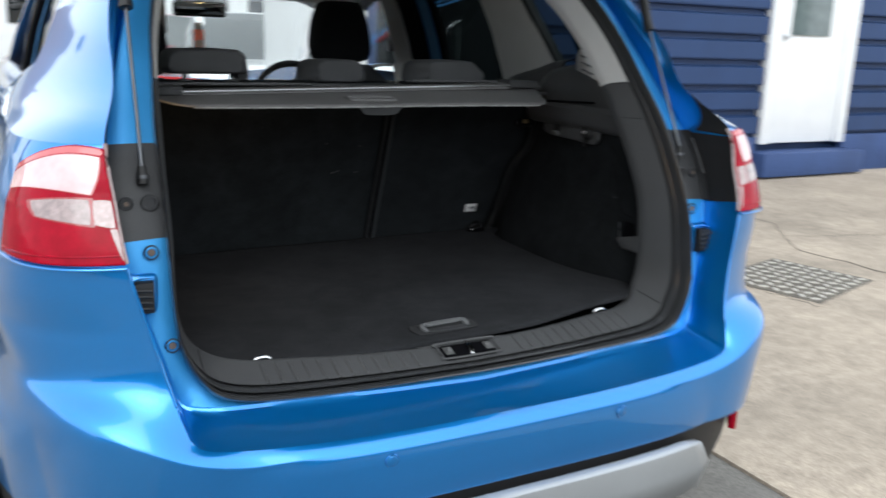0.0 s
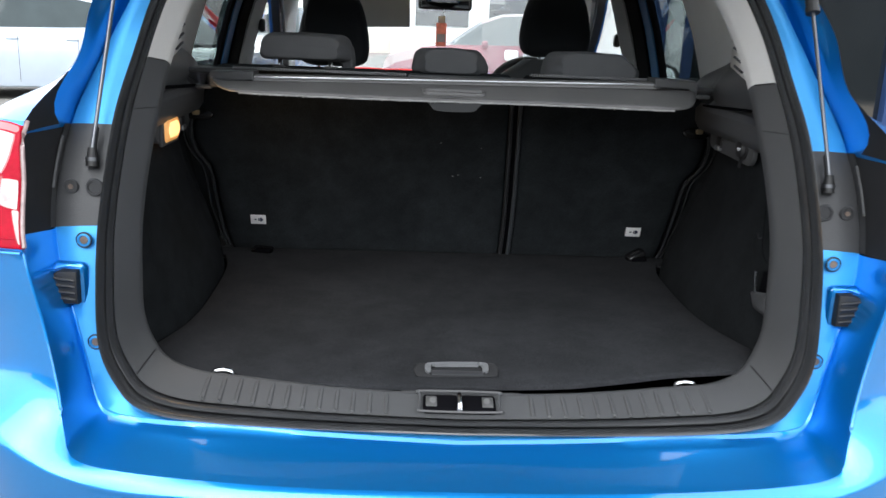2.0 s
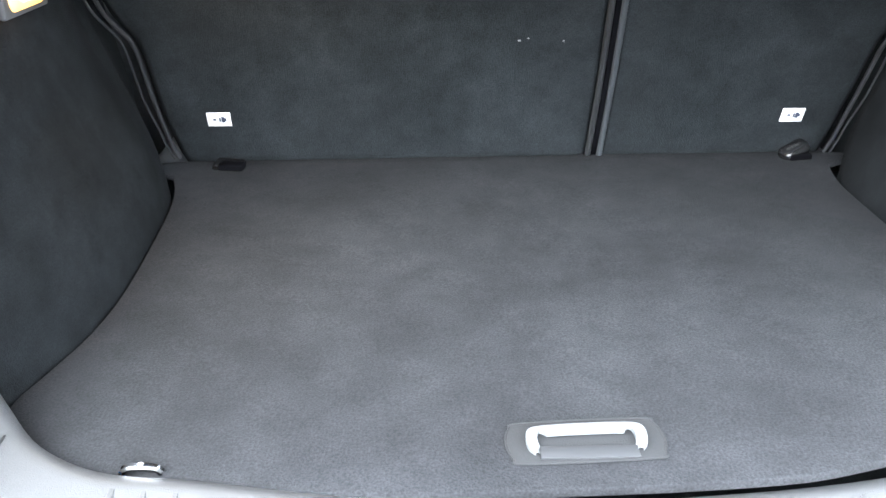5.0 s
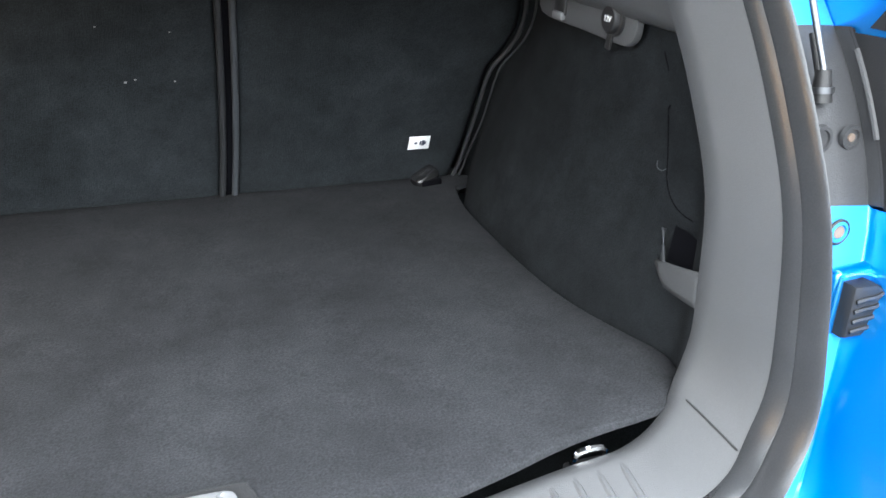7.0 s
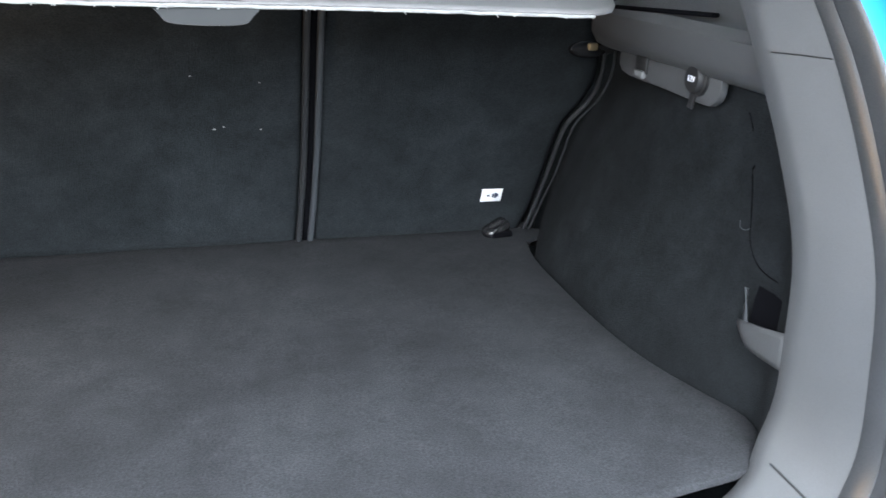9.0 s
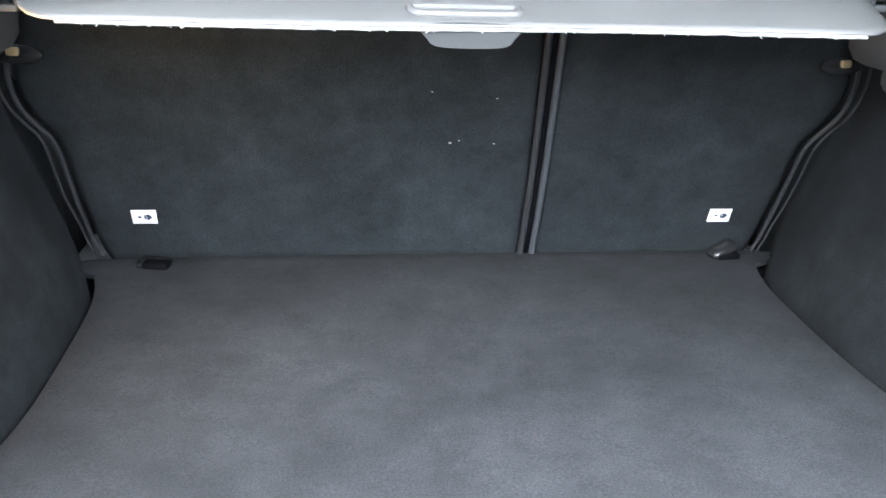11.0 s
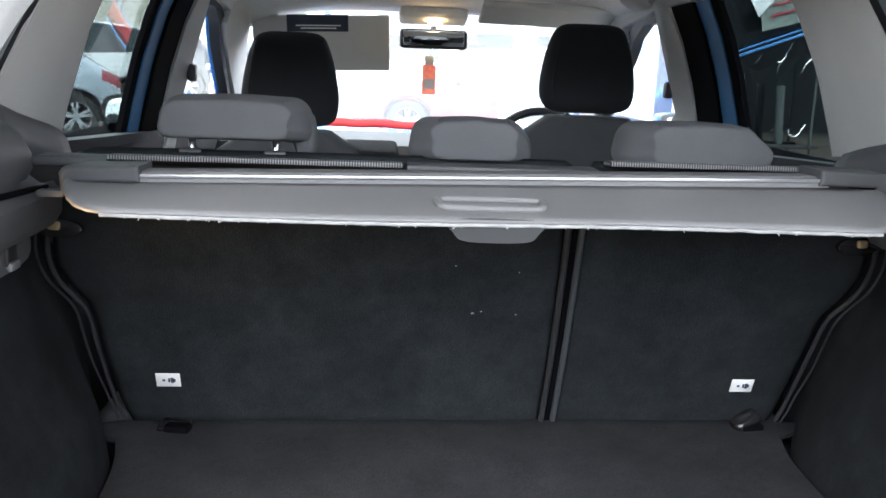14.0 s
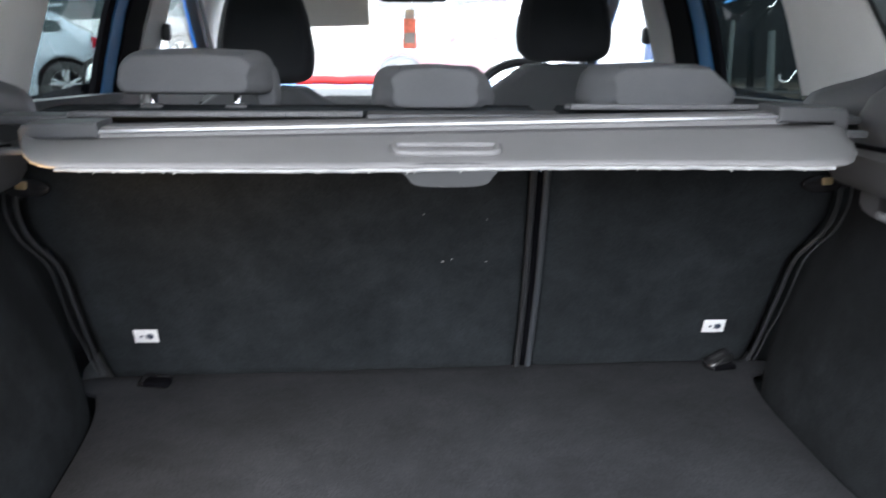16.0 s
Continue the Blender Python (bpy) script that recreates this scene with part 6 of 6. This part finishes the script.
    for y in (ya, yb):
        for sx in (1, -1):
            t, d = wheel_mesh(r)
            m = Matrix.Translation((sx * (hw - .115), y, r))
            t.transform(m)
            w = part("wheel", t, TYRE, root)
            d.transform(m @ Matrix.Diagonal((sx, 1, 1, 1)))
            part("rim", d, PLASTIC_DARK, w)
            lip = [Vector((sx * (hw - .035), y + r * .665 * math.cos(a), r + r * .665 * math.sin(a))) for a in np.linspace(0, 2 * math.pi, 33)]
            part("rim_lip", tube(lip, .010, 6), ALLOY, w)
            for k in range(5):
                for da in (-10, 10):
                    s = box((.020, .036, r * .56), (0, 0, r * .37), .006)
                    s.transform(m @ pose(sx * .060, 0, 0, k * 72 + da))
                    part("spoke", s, ALLOY, w)
            part("hub_ring", rod((sx * (hw - .12), y, r), (sx * (hw - .045), y, r), .055), ALLOY, w)
            if suv:
                arch = [Vector((sx * hw * .992, y + (r + .065) * math.cos(a), r + (r + .065) * math.sin(a))) for a in np.linspace(0, math.pi, 16)]
                part("wheel_arch", tube(arch, .028, 6), PLASTIC_DARK, root)
    for sx in (1, -1):
        part("door_mirror", box((.16, .10, .12), (sx * (hw + .07), .12 * L, belt + .03), .03, seg=3), body_mat, root)
        part("sill", box((.05, L * .40, .10), (sx * (hw - .05), -.01 * L, lift + .04), .02), PLASTIC_DARK if suv else body_mat, root)
        for y in (.02 * L, -.16 * L):
            part("door_handle", box((.02, .16, .03), (sx * hw * .985, y - .1, belt - .12), .008), body_mat, root)
            part("door_gap", box((.004, .006, belt * .66), (sx * hw * .998, y - .17, belt * .58), 0), PLASTIC_DARK, root)
    if not suv:
        part("spoiler", box((W * .68, .34, .035), (0, -.322 * L, .925 * H), .012, (-4, 0, 0)), body_mat, root)
    part("grille", box((W * .42, .05, .13), (0, .492 * L, .40 * H - .09), .02), PLASTIC_DARK, root)
    part("intake", box((W * .52, .05, .10), (0, .492 * L, .22 * H), .02), PLASTIC_DARK, root)
    part("front_plate", box((.50, .012, .11), (0, .512 * L, .30 * H), .004), PAPER, root)
    part("rear_plate", box((.50, .012, .11), (0, -.503 * L, .48 * H), .004), PAPER, root)
    c, s = math.cos(radians(turn)), math.sin(radians(turn))
    lx, ly = side * (hw - .05), ya
    x, y = wheel[0] - (c * lx - s * ly), wheel[1] - (s * lx + c * ly)
    root.matrix_basis = pose(x, y, ground_z(y), math.degrees(math.atan(GRADE)) * c, 0, turn)
    return root


parked_car("pale silver-blue hatchback with alloy wheels", (.46, .52, .59), (-4.30, 11.6), 114, 4.30, 1.81, 1.48, name="silver_hatchback")
parked_car("white sport utility car parked in a bay", (.80, .80, .80), (-4.52, 15.3), 112, 4.64, 1.82, 1.71, True, name="white_utility_car")
parked_car("dark grey sport utility car parked in a bay", (.06, .065, .07), (-4.85, 21.3), 112, 4.5, 1.84, 1.68, True, name="grey_utility_car")
parked_car("red hatchback parked in a bay", (.55, .02, .03), (-5.0, 25.2), 112, 4.0, 1.72, 1.46, name="red_hatchback")
parked_car("bright blue small car parked in a bay", (.03, .20, .62), (-4.9, 28.2), 112, 3.9, 1.7, 1.46, name="blue_small_car")
parked_car("white small hatchback facing the bays", (.82, .82, .82), (-1.66, 18.05), 182, 3.95, 1.72, 1.46, name="white_hatchback")
parked_car("maroon hatchback parked across the way ahead", (.16, .012, .030), (3.05, 12.7), 88, 4.3, 1.78, 1.47, name="maroon_hatchback")
parked_car("white hatchback standing close ahead", (.82, .82, .82), (1.45, 10.5), 171, 4.0, 1.74, 1.47, name="white_hatchback", side=1)

# ---- distance ----
BRICK = mat("red_brown_brick", (.26, .12, .085), .9, 0, .2, 1.0, .2, 20, .2)
TILE = mat("brown_roof_tile", (.14, .085, .065), .9, 0, .2, 1.5, .2, 12, .2)
RENDER = mat("cream_render", (.62, .58, .50), .9, 0, .1, 1.0)


def house(x, y, w, d, h, rise, wall_mat, turn=0, base=False):
    root = thing("house", "two-storey house with a brown tiled roof", "house", (0, 0, 0), "houses beyond the car park")
    part("wall", box((w, d, h), (0, 0, h / 2), 0), wall_mat, root)
    if base:
        part("base_course", box((w + .06, d + .06, 1.3), (0, 0, .65), .01), BRICK, root, "red brick base")
    b = bmesh.new()
    v = [b.verts.new(p) for p in ((-w / 2 - .3, -d / 2 - .3, h), (w / 2 + .3, -d / 2 - .3, h), (w / 2 + .3, d / 2 + .3, h), (-w / 2 - .3, d / 2 + .3, h), (-w / 2 + d * .3, 0, h + rise), (w / 2 - d * .3, 0, h + rise))]
    for f in ((0, 1, 5, 4), (1, 2, 5), (2, 3, 4, 5), (3, 0, 4), (0, 3, 2, 1)):
        b.faces.new([v[k] for k in f])
    roof = part("roof", b, TILE, root, smooth=False)
    part("chimney", box((.7, .5, 1.4), (w * .18, 0, h + rise + .3), .02), BRICK, roof)
    for zz in (1.4, 4.0):
        for k in range(3):
            wx = -w / 2 + w * (k + .5) / 3
            if zz + .8 < h:
                win = part("window", box((1.3, .08, 1.2), (wx, -d / 2 - .02, zz), 0), UPVC, root)
                part("pane", box((1.1, .04, 1.0), (wx, -d / 2 - .06, zz), 0), GLAZE, win)
    root.matrix_basis = pose(x, y, ground_z(y), 0, 0, turn)


far = thing("far_unit", "long low commercial unit with a blue fascia", "building", (10.2, 27, ground_z(27)), "")
part("wall", box((22, 6, 3.6), (0, 3, 1.8), .02), UPVC, far)
part("fascia", box((22.2, .3, 1.0), (0, -.1, 3.9), .02), CLAD, far, "blue fascia")
for k in range(9):
    part("window", box((1.7, .1, 1.5), (-9.4 + 2.35 * k, -.02, 1.9), .01), GLAZE, far)
house(-11.8, 43, 11, 8, 4.6, 2.6, RENDER, 14, True)
house(-30, 36, 12, 8, 5.2, 2.6, RENDER, 24)
house(-3, 60, 12, 8, 5.2, 2.8, RENDER, 0)
house(12, 55, 14, 8, 5.4, 2.8, BRICK, -6)
wallb = part("boundary_wall", box((60, .25, 1.7), (-14, 33, ground_z(33) + .85), .02), RENDER)
tagged(wallb, "low rendered wall along the far edge of the car park", "wall", kind="structure")
shed = thing("white_unit", "white panelled unit with a blue corner", "building", (-3.22, 33.5, ground_z(33.5)))
part("wall", box((6, 5, 5.5), (3.2, 2.5, 2.75), .02), UPVC, shed)
part("corner_trim", box((.24, .12, 4.2), (1.01, -.05, 3.6), .02), CLAD, shed)
part("base_trim", box((.9, .12, .14), (.68, -.05, 1.5), .02), CLAD, shed)


def tree(x, y, h, seed, dark):
    root = thing("tree", "leafy tree beyond the car park", "tree", (x, y, ground_z(y)), "trees beyond the car park")
    rn = random.Random(seed)
    bark = mat("bark", (.10, .07, .05), .9, 0, .2, 4.0)
    leaf = mat("foliage", dark, .8, 0, .35, 2.0)
    b = rod((0, 0, 0), (0, 0, h * .55), h * .035, h * .018, 10)
    for k in range(7):
        a = k * 2.4
        b = rod((0, 0, h * (.3 + .03 * k)), (math.cos(a) * h * .22, math.sin(a) * h * .22, h * (.6 + .03 * k)), h * .012, h * .004, 6, b)
    part("trunk", b, bark, root)
    vs, fs = [], []
    for _ in range(2600):
        a, u, q = rn.random() * 6.283, rn.uniform(-1, 1), rn.random() ** .4
        c = Vector((math.sqrt(1 - u * u) * math.cos(a) * q * h * .30, math.sqrt(1 - u * u) * math.sin(a) * q * h * .30, h * .68 + u * q * h * .32))
        c += noise.noise_vector(c * .9) * h * .07
        s = h * .022 * rn.uniform(.6, 1.4)
        e = Vector((rn.uniform(-1, 1), rn.uniform(-1, 1), rn.uniform(-1, 1))).normalized()
        g = e.orthogonal().normalized()
        k = len(vs)
        vs += [c + e * s, c + g * s * .6, c - e * s, c - g * s * .6]
        fs.append((k, k + 1, k + 2, k + 3))
    me = bpy.data.meshes.new("crown")
    me.from_pydata(vs, [], fs)
    me.materials.append(leaf)
    new("crown", me).parent = root


# unseen wall added behind the viewpoint; its dull grey darkens the reflections
DULL = mat("dull_grey_unseen_wall", (.075, .078, .085), .8, 0, .15, 1.0, .1, 30)
rear = part("unseen_dark_wall", box((60, .4, 4.0), (0, -15, ground_z(-15) + 1.9), .02), DULL)
tagged(rear, "plain dull grey wall, unseen, added to darken reflections", "wall", kind="structure")
tree(-4.4, 43, 7, 1, (.10, .07, .04))
tree(-3.95, 38.5, 3.2, 2, (.06, .10, .03))
tree(-22, 48, 9, 3, (.08, .09, .04))
tree(6, 48, 8, 5, (.06, .09, .035))
pole = thing("flag_pole", "white painted metal pole", "pole", (-4.22, 32, ground_z(32)))
part("shaft", rod((0, 0, 0), (0, 0, 8), .06, .04), UPVC, pole)
